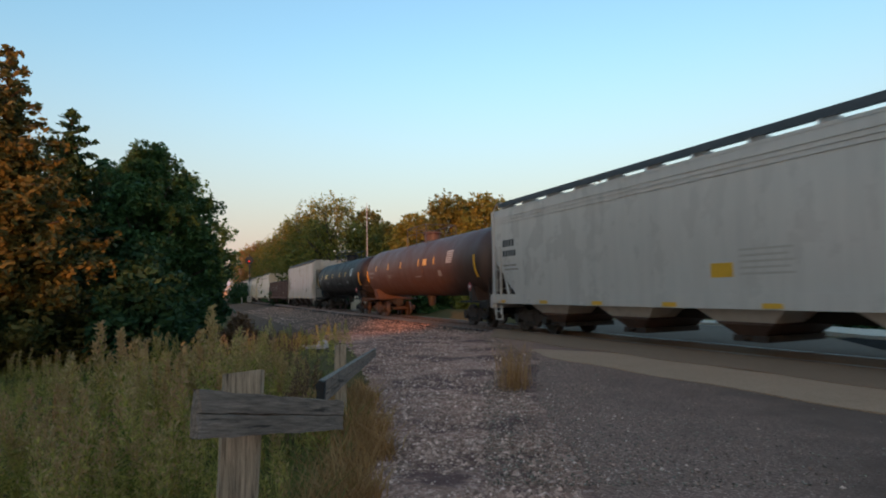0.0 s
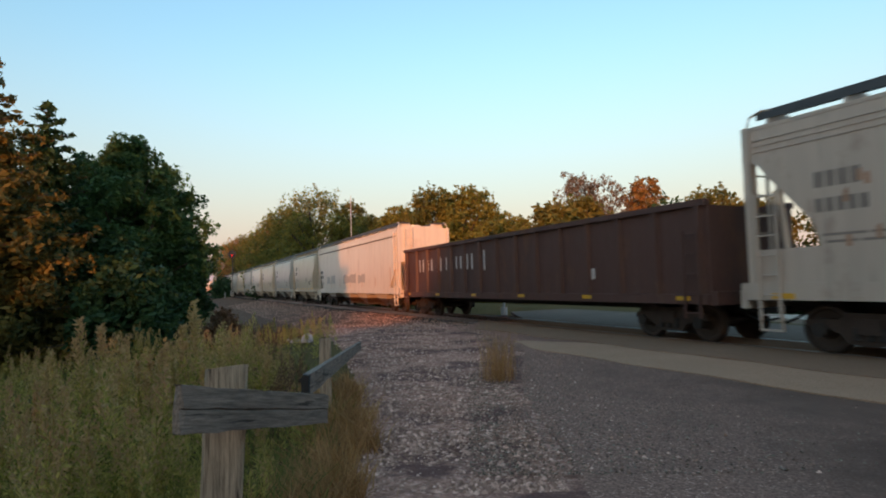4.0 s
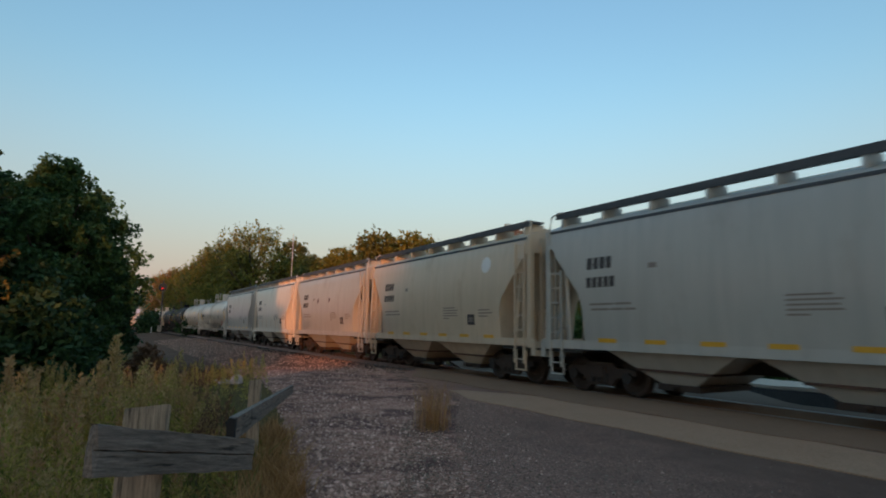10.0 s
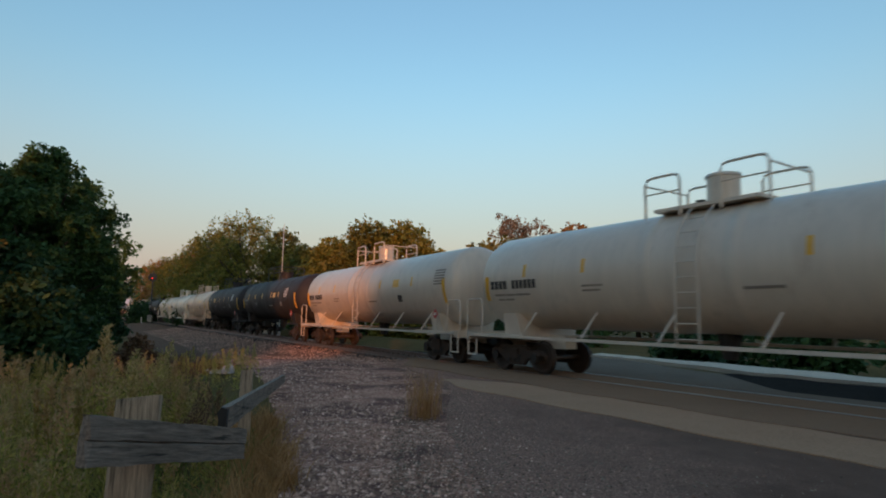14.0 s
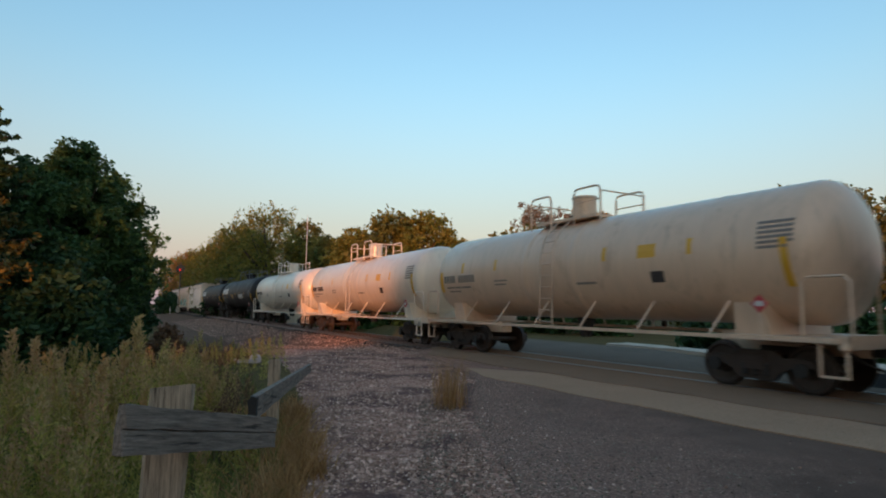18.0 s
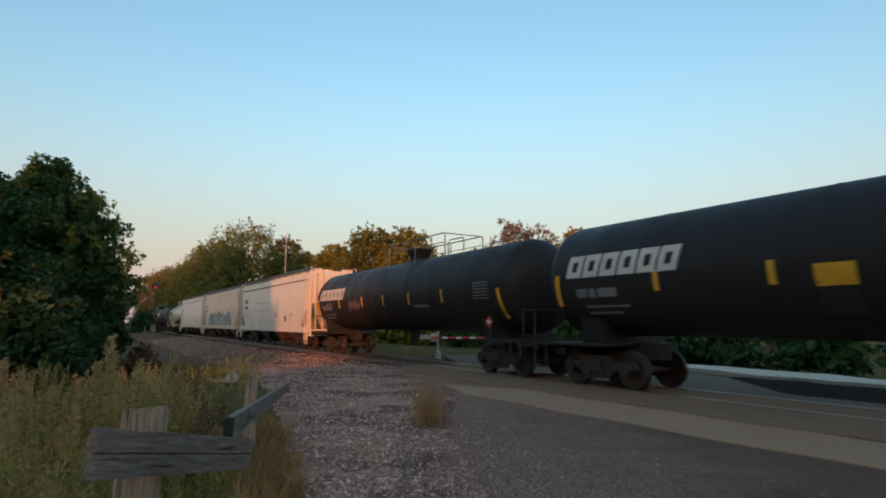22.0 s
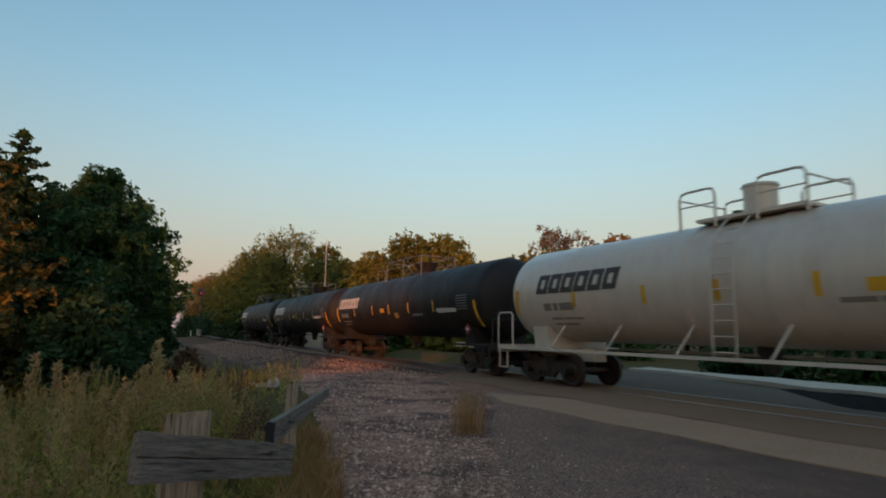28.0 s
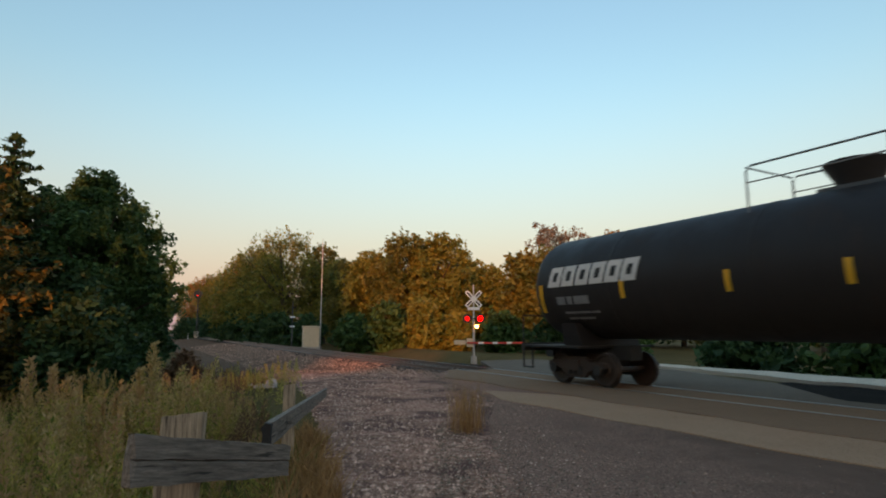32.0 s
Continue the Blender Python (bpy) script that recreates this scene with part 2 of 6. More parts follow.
def timber_material(name, c, along=(14.0, 14.0, 0.8)):
    m, n, l, b = material(name, 0.9, 0.0, 0.2)
    grain = noise_node(n, l, 5.0, 8.0, along, rough=0.7)
    wide = noise_node(n, l, 6.0, 6.0, tuple(0.25 + 0.75 * (v > 1) for v in along), rough=0.7)
    col = ramp_node(n, l, grain, [(0.32, tuple(v * 0.38 for v in c)), (0.52, c), (0.72, tuple(min(1, v * 1.6) for v in c))])
    col = mix_node(n, l, ramp_node(n, l, wide, [(0.45, (0, 0, 0)), (0.75, (0.6,) * 3)]), col, tuple(v * 0.5 for v in c))
    split = noise_node(n, l, 2.2, 5.0, tuple(v * 0.8 for v in along), rough=0.6)
    col = mix_node(n, l, ramp_node(n, l, split, [(0.34, (0.9,) * 3), (0.40, (0, 0, 0))]), col, tuple(v * 0.15 for v in c))
    l.new(col, b.inputs["Base Color"])
    bump_node(n, l, mix_node(n, l, 0.5, grain, split), b, 0.8, 0.008)
    return m


M["post_wood"] = timber_material("sun_bleached_post_wood", (0.42, 0.298, 0.205))
M["plank_wood"] = timber_material("grey_weathered_plank_wood", (0.27, 0.195, 0.15), (14.0, 0.8, 14.0))
M["split_wood"] = plain("dark_rotten_wood", (0.045, 0.035, 0.03), 0.95, 0.0, 0.6, 20.0)

LEAF = {
    "green": leaf_material("green_leaves", [(0.0, (0.024, 0.055, 0.018)), (0.6, (0.046, 0.104, 0.032)), (1.0, (0.078, 0.145, 0.042))]),
    "dark": leaf_material("dark_green_leaves", [(0.0, (0.016, 0.042, 0.018)), (0.6, (0.030, 0.072, 0.026)), (1.0, (0.052, 0.100, 0.032))]),
    "gold": leaf_material("turning_leaves", [(0.0, (0.068, 0.098, 0.020)), (0.5, (0.145, 0.165, 0.032)), (1.0, (0.255, 0.215, 0.045))]),
    "olive": leaf_material("olive_green_leaves", [(0.0, (0.045, 0.072, 0.018)), (0.5, (0.095, 0.118, 0.026)), (1.0, (0.165, 0.155, 0.036))], tint=(0.215, 0.165, 0.036), patch=0.35, share=0.7),
    "orange": leaf_material("orange_autumn_leaves", [(0.0, (0.11, 0.09, 0.022)), (0.6, (0.23, 0.14, 0.036)), (1.0, (0.36, 0.17, 0.05))]),
    "pale": leaf_material("sparse_pale_leaves", [(0.0, (0.10, 0.08, 0.05)), (1.0, (0.24, 0.17, 0.11))]),
    # cedar's gold patches put warm sunlit clumps into the brownish foliage's colour
    "cedar": leaf_material("cedar_sprays", [(0.0, (0.028, 0.046, 0.016)), (0.6, (0.062, 0.076, 0.022)), (1.0, (0.12, 0.10, 0.026))], tint=(0.235, 0.160, 0.036), patch=0.9, share=0.85),
    "weed": leaf_material("weed_leaves", [(0.0, (0.12, 0.150, 0.026)), (0.5, (0.37, 0.335, 0.066)), (1.0, (0.64, 0.50, 0.14))], thin=0.45, tint=(0.52, 0.31, 0.12), patch=1.3, share=0.45),
    "plume": leaf_material("dry_seed_plumes", [(0.0, (0.34, 0.245, 0.09)), (0.6, (0.54, 0.375, 0.155)), (1.0, (0.68, 0.47, 0.22))], thin=0.45, tint=(0.50, 0.24, 0.13), patch=1.1, share=0.7),
    "straw": leaf_material("dry_grass_blades", [(0.0, (0.27, 0.135, 0.045)), (0.6, (0.44, 0.205, 0.076)), (1.0, (0.58, 0.32, 0.13))], thin=0.42),
    "rusty": leaf_material("rusty_brown_scrub_leaves", [(0.0, (0.10, 0.055, 0.030)), (0.6, (0.20, 0.105, 0.055)), (1.0, (0.30, 0.16, 0.09))], thin=0.3),
    "grass": leaf_material("green_grass_blades", [(0.0, (0.085, 0.120, 0.028)), (1.0, (0.26, 0.23, 0.06))], thin=0.42),
}

M["earth"] = ground_material("grassy_earth", [(0.3, (0.064, 0.052, 0.019)), (0.5, (0.116, 0.085, 0.031)), (0.75, (0.174, 0.105, 0.044))], 0.35, 9.0, 0.6)
def dusty_asphalt():
    """Old asphalt, patched and stained, over which gravel has been dragged from the verge."""
    m, n, l, b = material("worn_asphalt", 0.93, 0.0, 0.05)
    wide, mid, fine = noise_node(n, l, 0.33, 5.0, rough=0.6), noise_node(n, l, 2.4, 6.0, (1.0, 0.5, 1.0), rough=0.65), noise_node(n, l, 60.0, 6.0, rough=0.7)
    col = ramp_node(n, l, wide, [(0.36, (0.129, 0.070, 0.050)), (0.50, (0.172, 0.096, 0.068)), (0.64, (0.228, 0.128, 0.091))])
    col = mix_node(n, l, 0.35, col, ramp_node(n, l, mid, [(0.35, (0.103, 0.062, 0.043)), (0.68, (0.236, 0.139, 0.094))]))
    col = mix_node(n, l, 0.30, col, ramp_node(n, l, fine, [(0.32, (0.103, 0.058, 0.043)), (0.70, (0.270, 0.152, 0.109))]))
    tc, sep, rng_ = n.new("ShaderNodeTexCoord"), n.new("ShaderNodeSeparateXYZ"), n.new("ShaderNodeMapRange")
    l.new(tc.outputs["Object"], sep.inputs[0])
    for slot, value in zip(rng_.inputs[1:5], (0.5, 4.6, 0.86, 0.02)):
        slot.default_value = value
    l.new(sep.outputs["X"], rng_.inputs[0])
    patchy = noise_node(n, l, 0.75, 8.0, rough=0.72)
    drift = mix_node(n, l, 0.55, rng_.outputs[0], patchy)
    vo = n.new("ShaderNodeTexVoronoi")
    vo.inputs["Scale"].default_value = 62.0
    l.new(tc.outputs["Object"], vo.inputs["Vector"])
    cell = n.new("ShaderNodeSeparateColor")
    l.new(vo.outputs["Color"], cell.inputs[0])
    chips = ramp_node(n, l, cell.outputs[0], [(0.0, (0.198, 0.099, 0.067)), (0.60, (0.342, 0.175, 0.122)), (0.92, (0.492, 0.260, 0.184)), (1.0, (0.792, 0.460, 0.333))])
    share = ramp_node(n, l, drift, [(0.33, (0, 0, 0)), (0.47, (0.5,) * 3), (0.66, (1.0,) * 3)])
    l.new(mix_node(n, l, share, col, chips), b.inputs["Base Color"])
    bump_node(n, l, mix_node(n, l, share, fine, vo.outputs["Distance"]), b, 0.45, 0.02)
    return m


M["asphalt"] = dusty_asphalt()
M["asphalt_far"] = ground_material("smooth_far_asphalt", [(0.3, (0.155, 0.112, 0.084)), (0.7, (0.230, 0.166, 0.124))], 0.5, 50.0, 0.2, 1.0, None, 0.03)
M["apron"] = ground_material("pale_concrete_apron", [(0.3, (0.381, 0.208, 0.123)), (0.7, (0.486, 0.276, 0.167))], 0.8, 45.0, 0.25, 0.9, (60.0, (0.526, 0.320, 0.213), 0.3))
M["midstrip"] = ground_material("grey_chip_seal", [(0.3, (0.239, 0.133, 0.079)), (0.7, (0.314, 0.179, 0.110))], 0.6, 50.0, 0.3, 0.9, (60.0, (0.437, 0.267, 0.177), 0.3))
def litter_gravel():
    """Crushed stone in which wet earth and dark red leaf litter show in patches."""
    m, n, l, b = material("crushed_stone_bed", 0.95, 0.0, 0.05)
    vo, tc = n.new("ShaderNodeTexVoronoi"), n.new("ShaderNodeTexCoord")
    vo.inputs["Scale"].default_value = 26.0
    l.new(tc.outputs["Object"], vo.inputs["Vector"])
    sep = n.new("ShaderNodeSeparateColor")
    l.new(vo.outputs["Color"], sep.inputs[0])
    fine = noise_node(n, l, 55.0, 6.0, rough=0.7)
    patch = noise_node(n, l, 0.52, 6.0, (1.0, 1.3, 1.0), rough=0.72)
    stones = ramp_node(n, l, sep.outputs[0], [(0.0, (0.189, 0.088, 0.058)), (0.45, (0.439, 0.213, 0.144)), (0.8, (0.683, 0.348, 0.246)), (1.0, (0.900, 0.534, 0.394))])
    dust = ramp_node(n, l, fine, [(0.3, (0.268, 0.128, 0.084)), (0.7, (0.732, 0.368, 0.253))])
    col = mix_node(n, l, 0.45, stones, dust)
    litter = ramp_node(n, l, fine, [(0.3, (0.104, 0.049, 0.039)), (0.7, (0.244, 0.118, 0.093))])
    col = mix_node(n, l, ramp_node(n, l, patch, [(0.46, (0, 0, 0)), (0.55, (0.92,) * 3)]), col, litter)
    l.new(col, b.inputs["Base Color"])
    bump_node(n, l, mix_node(n, l, 0.5, vo.outputs["Distance"], fine), b, 0.9, 0.03)
    return m


M["gravel"] = litter_gravel()
M["ballast"] = ground_material("dark_ballast", [(0.3, (0.110, 0.060, 0.038)), (0.7, (0.180, 0.100, 0.064))], 0.5, 28.0, 0.8, 0.95, (26.0, (0.33, 0.19, 0.125), 0.55))
M["oily"] = ground_material("oil_stained_ballast", [(0.3, (0.026, 0.018, 0.014)), (0.7, (0.050, 0.036, 0.027))], 0.9, 28.0, 0.8, 0.9, (26.0, (0.10, 0.075, 0.056), 0.4))
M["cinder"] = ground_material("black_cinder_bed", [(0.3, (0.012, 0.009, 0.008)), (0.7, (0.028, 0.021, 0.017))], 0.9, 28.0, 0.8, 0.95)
M["pale_gravel"] = ground_material("pale_limestone_shoulder", [(0.3, (0.58, 0.43, 0.32)), (0.7, (0.70, 0.54, 0.41))], 0.7, 30.0, 0.4, 0.95)
_, n_, l_, b_ = stone_parts = material("loose_stones", 0.95, 0.0, 0.1)
g_ = n_.new("ShaderNodeNewGeometry")
l_.new(ramp_node(n_, l_, g_.outputs["Random Per Island"], [(0.0, (0.224, 0.120, 0.082)), (0.5, (0.425, 0.231, 0.162)), (0.85, (0.637, 0.365, 0.260)), (1.0, (0.897, 0.559, 0.410))]), b_.inputs["Base Color"])
M["stone"] = stone_parts[0]
_, n_, l_, b_ = grit_parts = material("brown_road_grit", 0.95, 0.0, 0.05)
g_ = n_.new("ShaderNodeNewGeometry")
l_.new(ramp_node(n_, l_, g_.outputs["Random Per Island"], [(0.0, (0.09, 0.06, 0.04)), (0.6, (0.19, 0.135, 0.092)), (1.0, (0.36, 0.27, 0.19))]), b_.inputs["Base Color"])
M["grit"] = grit_parts[0]


# ---------------------------------------------------------------- mesh helpers
class Shape:
    """Vertices and faces gathered into one mesh."""

    def __init__(self):
        self.v, self.f = [], []

    def add(self, verts, faces):
        k = len(self.v)
        self.v += [tuple(p) for p in verts]
        self.f += [tuple(i + k for i in fc) for fc in faces]
        return self

    def box(self, x0, x1, y0, y1, z0, z1):
        v = [(x, y, z) for x in (x0, x1) for y in (y0, y1) for z in (z0, z1)]
        return self.add(v, [(0, 1, 3, 2), (4, 6, 7, 5), (0, 4, 5, 1), (2, 3, 7, 6), (0, 2, 6, 4), (1, 5, 7, 3)])

    def tube(self, points, r, n=8, caps=True):
        """A round bar through points; r: one radius or one for each point."""
        pts = [Vector(p) for p in points]
        rs = r if isinstance(r, (list, tuple)) else [r] * len(pts)
        k, rings = len(self.v), []
        for i, p in enumerate(pts):
            d = (pts[min(i + 1, len(pts) - 1)] - pts[max(i - 1, 0)]).normalized()
            u = d.orthogonal().normalized() if abs(d.z) > 0.95 else d.cross(Vector((0, 0, 1))).normalized()
            w = d.cross(u)
            for j in range(n):
                a = 2 * math.pi * j / n
                q = p + rs[i] * (math.cos(a) * u + math.sin(a) * w)
                self.v.append((q.x, q.y, q.z))
        for i in range(len(pts) - 1):
            for j in range(n):
                a, b = k + i * n + j, k + i * n + (j + 1) % n
                self.f.append((a, b, b + n, a + n))
        if caps:
            self.f.append(tuple(k + j for j in reversed(range(n))))
            self.f.append(tuple(k + (len(pts) - 1) * n + j for j in range(n)))
        return self

    def loft(self, rings, closed=True, caps=True):
        """Rings of equally many points, joined in order."""
        k, n = len(self.v), len(rings[0])
        for ring in rings:
            self.v += [tuple(p) for p in ring]
        for i in range(len(rings) - 1):
            for j in range(n if closed else n - 1):
                a, b = k + i * n + j, k + i * n + (j + 1) % n
                self.f.append((a, b, b + n, a + n))
        if caps:
            self.f.append(tuple(k + j for j in reversed(range(n))))
            self.f.append(tuple(k + (len(rings) - 1) * n + j for j in range(n)))
        return self

    def extrude(self, outline, axis, lo, hi):
        """A plane outline (pairs) drawn out along an axis (0, 1 or 2)."""
        def put(p, d):
            q = list(p)
            q.insert(axis, d)
            return tuple(q)
        return self.loft([[put(p, lo) for p in outline], [put(p, hi) for p in outline]])

    def mesh(self, name, mat, smooth=0.0):
        me = bpy.data.meshes.new(name)
        me.from_pydata(self.v, [], self.f)
        me.materials.append(mat)
        bm = bmesh.new()
        bm.from_mesh(me)
        bmesh.ops.recalc_face_normals(bm, faces=bm.faces)
        bm.to_mesh(me)
        bm.free()
        if smooth:
            me.polygons.foreach_set("use_smooth", [True] * len(me.polygons))
            me.set_sharp_from_angle(angle=radians(smooth))
        return me


def part(name, shape, mat, parent, label="", at=None, smooth=0.0):
    """One mesh object under a thing or under a part; shape: a Shape or a ready mesh."""
    me = shape if isinstance(shape, bpy.types.Mesh) else shape.mesh(name, mat, smooth)
    ob = new(name, me)
    ob.parent = parent
    if at is not None:
        ob.matrix_basis = at
    if label:
        ob["label"] = label
    return ob


def thing(name, label, category, group="", kind="", at=None):
    ob = new(name)
    ob.empty_display_size = 0.3
    if at is not None:
        ob.matrix_basis = at
    return tagged(ob, label, category, group, kind)


def solid(name, shape, mat, label, category="", group="", kind="", smooth=0.0):
    """A thing or a piece of the setting that is one mesh."""
    return tagged(new(name, shape.mesh(name, mat, smooth)), label, category, group, kind)


# ---------------------------------------------------------------- line of the track
TAN_X, TAN_Y, TAN_A, CURVE = 2.411, 21.5, radians(27.78), 0.002186


def rail_line(s):
    """Centre of the track s metres along it, and its heading from +y towards -x."""
    if s >= 0:
        return TAN_X - math.sin(TAN_A) * s, TAN_Y + math.cos(TAN_A) * s, TAN_A
    a = TAN_A - CURVE * s
    return TAN_X - (math.cos(a) - math.cos(TAN_A)) / CURVE, TAN_Y - (math.sin(a) - math.sin(TAN_A)) / CURVE, a


def beside(s, off, z=0.0):
    """A point off metres to the far side of the track's centre."""
    x, y, a = rail_line(s)
    return (x + off * math.cos(a), y + off * math.sin(a), z)


# ---------------------------------------------------------------- ground, road, track bed
def to_line(x, y):
    """Along and across the straight part of the track."""
    dx, dy = x - TAN_X, y - TAN_Y
    return -math.sin(TAN_A) * dx + math.cos(TAN_A) * dy, math.cos(TAN_A) * dx + math.sin(TAN_A) * dy


def steps(x, xs, ys):
    return float(np.interp(x, xs, ys))


def smooth01(a, b, x):
    u = min(1.0, max(0.0, (x - a) / (b - a)))
    return u * u * (3 - 2 * u)


EDGE_Y, EDGE_X = [-30, 0, 3, 5.6, 10, 14.1, 19.8, 26, 40, 70, 160], [-1.15, -0.95, -0.92, -1.03, -2.05, -3.15, -5.2, -8.0, -15, -31, -78]


def ground_z(x, y):
    """Height of the earth: level by the road, falling away beyond the fence and across the track."""
    s, off = to_line(x, y)
    low = smooth01(0.0, 3.2, steps(y, EDGE_Y, EDGE_X) - x)
    z = -0.10 - 0.62 * low
    if off > 0:
        z = min(z, -0.10 - 0.35 * smooth01(9.5, 14.0, off))
    z += 0.05 * noise.noise((x * 0.35, y * 0.35, 0.0)) * (0.3 + low)
    if s > 1.2:                                         # the cutting in which the ballast lies
        wide = 1.0 + 0.02 * s
        inside = smooth01(-9.0 * wide, -7.2 * wide, off) * (1 - smooth01(4.6 * wide, 6.2 * wide, off)) * smooth01(1.2, 3.5, s)
        z += (min(z, -0.85) - z) * inside
    far = max(abs(x), abs(y))
    if far > 90 and off > 14:
        z += 3.0 * smooth01(90, 600, far)
    return z


def grid_axis(lo, hi):
    v, near = set(), np.arange(-32, 48.1, 0.8)
    v.update(np.round(near, 3))
    a, d = 48.0, 1.2
    while a < hi:
        a += d
        d *= 1.25
        v.add(round(a, 3))
    a, d = -32.0, 1.2
    while a > lo:
        a -= d
        d *= 1.25
        v.add(round(a, 3))
    return sorted(v)


gx, gy = grid_axis(-2500, 2500), grid_axis(-2500, 2500)
sheet = Shape()
sheet.v = [(float(x), float(y), ground_z(float(x), float(y))) for y in gy for x in gx]
w_ = len(gx)
sheet.f = [(j * w_ + i, j * w_ + i + 1, (j + 1) * w_ + i + 1, (j + 1) * w_ + i) for j in range(len(gy) - 1) for i in range(w_ - 1)]
solid("ground", sheet, M["earth"], "dry grassy earth falling away beside the gravel verge", kind="structure", smooth=60)


def strip(name, s0, s1, near, far, z, mat, label, step=0.7, rough=0.0, skirt=0.14, across=4):
    """A surface that runs beside the track: near and far edges are functions of s."""
    sh, n = Shape(), max(2, int(abs(s1 - s0) / step))
    cols = across + 1
    for i in range(n + 1):
        s = s0 + (s1 - s0) * i / n
        a, b = near(s), far(s)
        for j in range(-1, cols + 1):
            u = min(max(j, 0), cols - 1) / (cols - 1)
            x, y, _ = beside(s, a + (b - a) * u)
            zz = z(s, a + (b - a) * u) + rough * noise.noise((x * 1.3, y * 1.3, 3.0))
            sh.v.append((x, y, zz - (skirt if j in (-1, cols) else 0)))
    c = cols + 2
    sh.f = [(i * c + j, i * c + j + 1, (i + 1) * c + j + 1, (i + 1) * c + j) for i in range(n) for j in range(c - 1)]
    return solid(name, sh, mat, label, kind="structure", smooth=40)


ROAD_OFF = [-60, -30, -15.6, -11.9, -9.22, -7.5, -4.68, -2.63, -0.85]
ROAD_END = [-98, -47, -25.1, -18.0, -13.2, -9.9, -5.9, 1.2, 3.0]
road = Shape()
offs = list(np.linspace(-60, -14, 24)) + list(np.linspace(-13, -0.85, 26))
n_ = 46
for o_ in offs:
    end_ = steps(o_, ROAD_OFF, ROAD_END)
    for i in range(n_ + 1):
        s_ = end_ - (end_ + 130) * (i / n_) ** 1.6
        x, y, _ = beside(s_, o_)
        wob = 0.55 * noise.noise((x * 0.55, y * 0.55, 7.0)) + 0.3 * noise.noise((x * 1.9, y * 1.9, 2.0)) if i == 0 else 0
        x, y, _ = beside(s_ + wob, o_)
        road.v.append((x, y, -0.035 - (0.12 if i == 0 else 0) + 0.012 * noise.noise((x * 0.5, y * 0.5, 1.0)) + 0.02 * smooth01(-6, -1, o_)))
road.f = [(j * (n_ + 1) + i, (j + 1) * (n_ + 1) + i, (j + 1) * (n_ + 1) + i + 1, j * (n_ + 1) + i + 1) for j in range(len(offs) - 1) for i in range(n_)]
solid("road", road, M["asphalt"], "worn dark grey asphalt road beside the railway track", kind="structure", smooth=50)

flat = lambda z: (lambda s, o: z)  # noqa: E731
strip("road_chip_seal", 2.4, -60, lambda s: -2.96 + 0.10 * math.sin(s * 1.7) + min(0, s) * 0 + max(0, s + 0.5) * 0.6, lambda s: -0.86, flat(0.0), M["midstrip"], "grey chip-seal strip beside the near rail", 0.5)
strip("road_apron", -4.9, -60, lambda s: -4.72 + 0.45 * smooth01(-6.8, -4.9, s) + 0.05 * math.sin(s * 2.1), lambda s: -2.94 - 0.95 * smooth01(-6.6, -4.9, s) + 0.04 * math.sin(s * 3.3), flat(-0.014), M["apron"], "pale concrete apron strip across the asphalt", 0.4)
strip("road_crossing", 2.0, -60, lambda s: -0.66, lambda s: 0.66, flat(-0.012), M["midstrip"], "grey paving between the rails at the crossing", 0.6)


def paved_to(s):
    """Far edge of the paving behind the track: it narrows to the rail past the crossing."""
    return 7.1 - 2.0 * smooth01(-0.5, -6.8, s) if s > -6.8 else max(1.95, 5.1 + 0.9 * (s + 6.8))


strip("road_far", 8.0, -60, lambda s: 0.86 + 0.5 * max(0.0, s - 2.4), paved_to, flat(-0.03), M["asphalt_far"], "blue-grey asphalt road behind the track", 0.5)
strip("road_shoulder", 1.6, -110, lambda s: 7.3 - 1.55 * smooth01(-0.3, -9.5, s) + 0.1 * math.sin(s), lambda s: 8.6 - 0.9 * smooth01(-0.3, -12, s) + 0.2 * math.sin(s * 0.7), lambda s, o: 0.05, M["pale_gravel"], "pale crushed-limestone shoulder behind the far road", 0.35, 0.035, 0.25, 7)


def bed_z(s, o):
    return -0.20 - 0.42 * smooth01(1.9, 4.2, o) - 0.45 * smooth01(1.9, 6.5, -o) - 0.12 * smooth01(6.5, 9.0, -o)


strip("ballast_far_bed", 2.2, 420, lambda s: -6.4 + 3.4 * smooth01(6, 2.2, s) - 2.2 * smooth01(6, 14, s), lambda s: 4.4, bed_z, M["ballast"], "dark crushed-stone ballast bed of the track", 1.2, 0.05, 0.5, 12)
strip("track_bed_dirt", 2.3, 300, lambda s: -2.1 + 0.2 * math.sin(s * 1.3), lambda s: 1.8 + 0.1 * math.sin(s * 0.9) + 1.5 * smooth01(14, 6, s), lambda s, o: -0.185, M["oily"], "oil-stained dark ballast between and beside the rails", 1.0, 0.012, 0.1, 6)
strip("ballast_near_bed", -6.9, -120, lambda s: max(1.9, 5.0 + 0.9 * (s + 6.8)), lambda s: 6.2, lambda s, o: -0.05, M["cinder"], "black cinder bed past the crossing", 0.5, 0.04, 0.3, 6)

# gravel verge between weeds, road and ballast
verge = Shape()
rows_ = np.arange(-4, 27.01, 0.35)
for y in rows_:
    xl = steps(y, EDGE_Y, EDGE_X) - 0.25
    xr = steps(y, [-4, 5.7, 9.5, 14.1, 21.4, 24.2, 27], [1.6, 1.6, 1.6, 2.1, 0.3, -1.0, -3.2])
    for j in range(15):
        x = xl + (xr - xl) * j / 14
        z = -0.062 - 0.34 * smooth01(20.5, 27, y) + 0.022 * noise.noise((x * 1.1, y * 1.1, 5.0)) + 0.014 * noise.noise((x * 4, y * 4, 5.0))
        verge.v.append((x, float(y), z - (0.14 if j in (0, 14) else 0)))
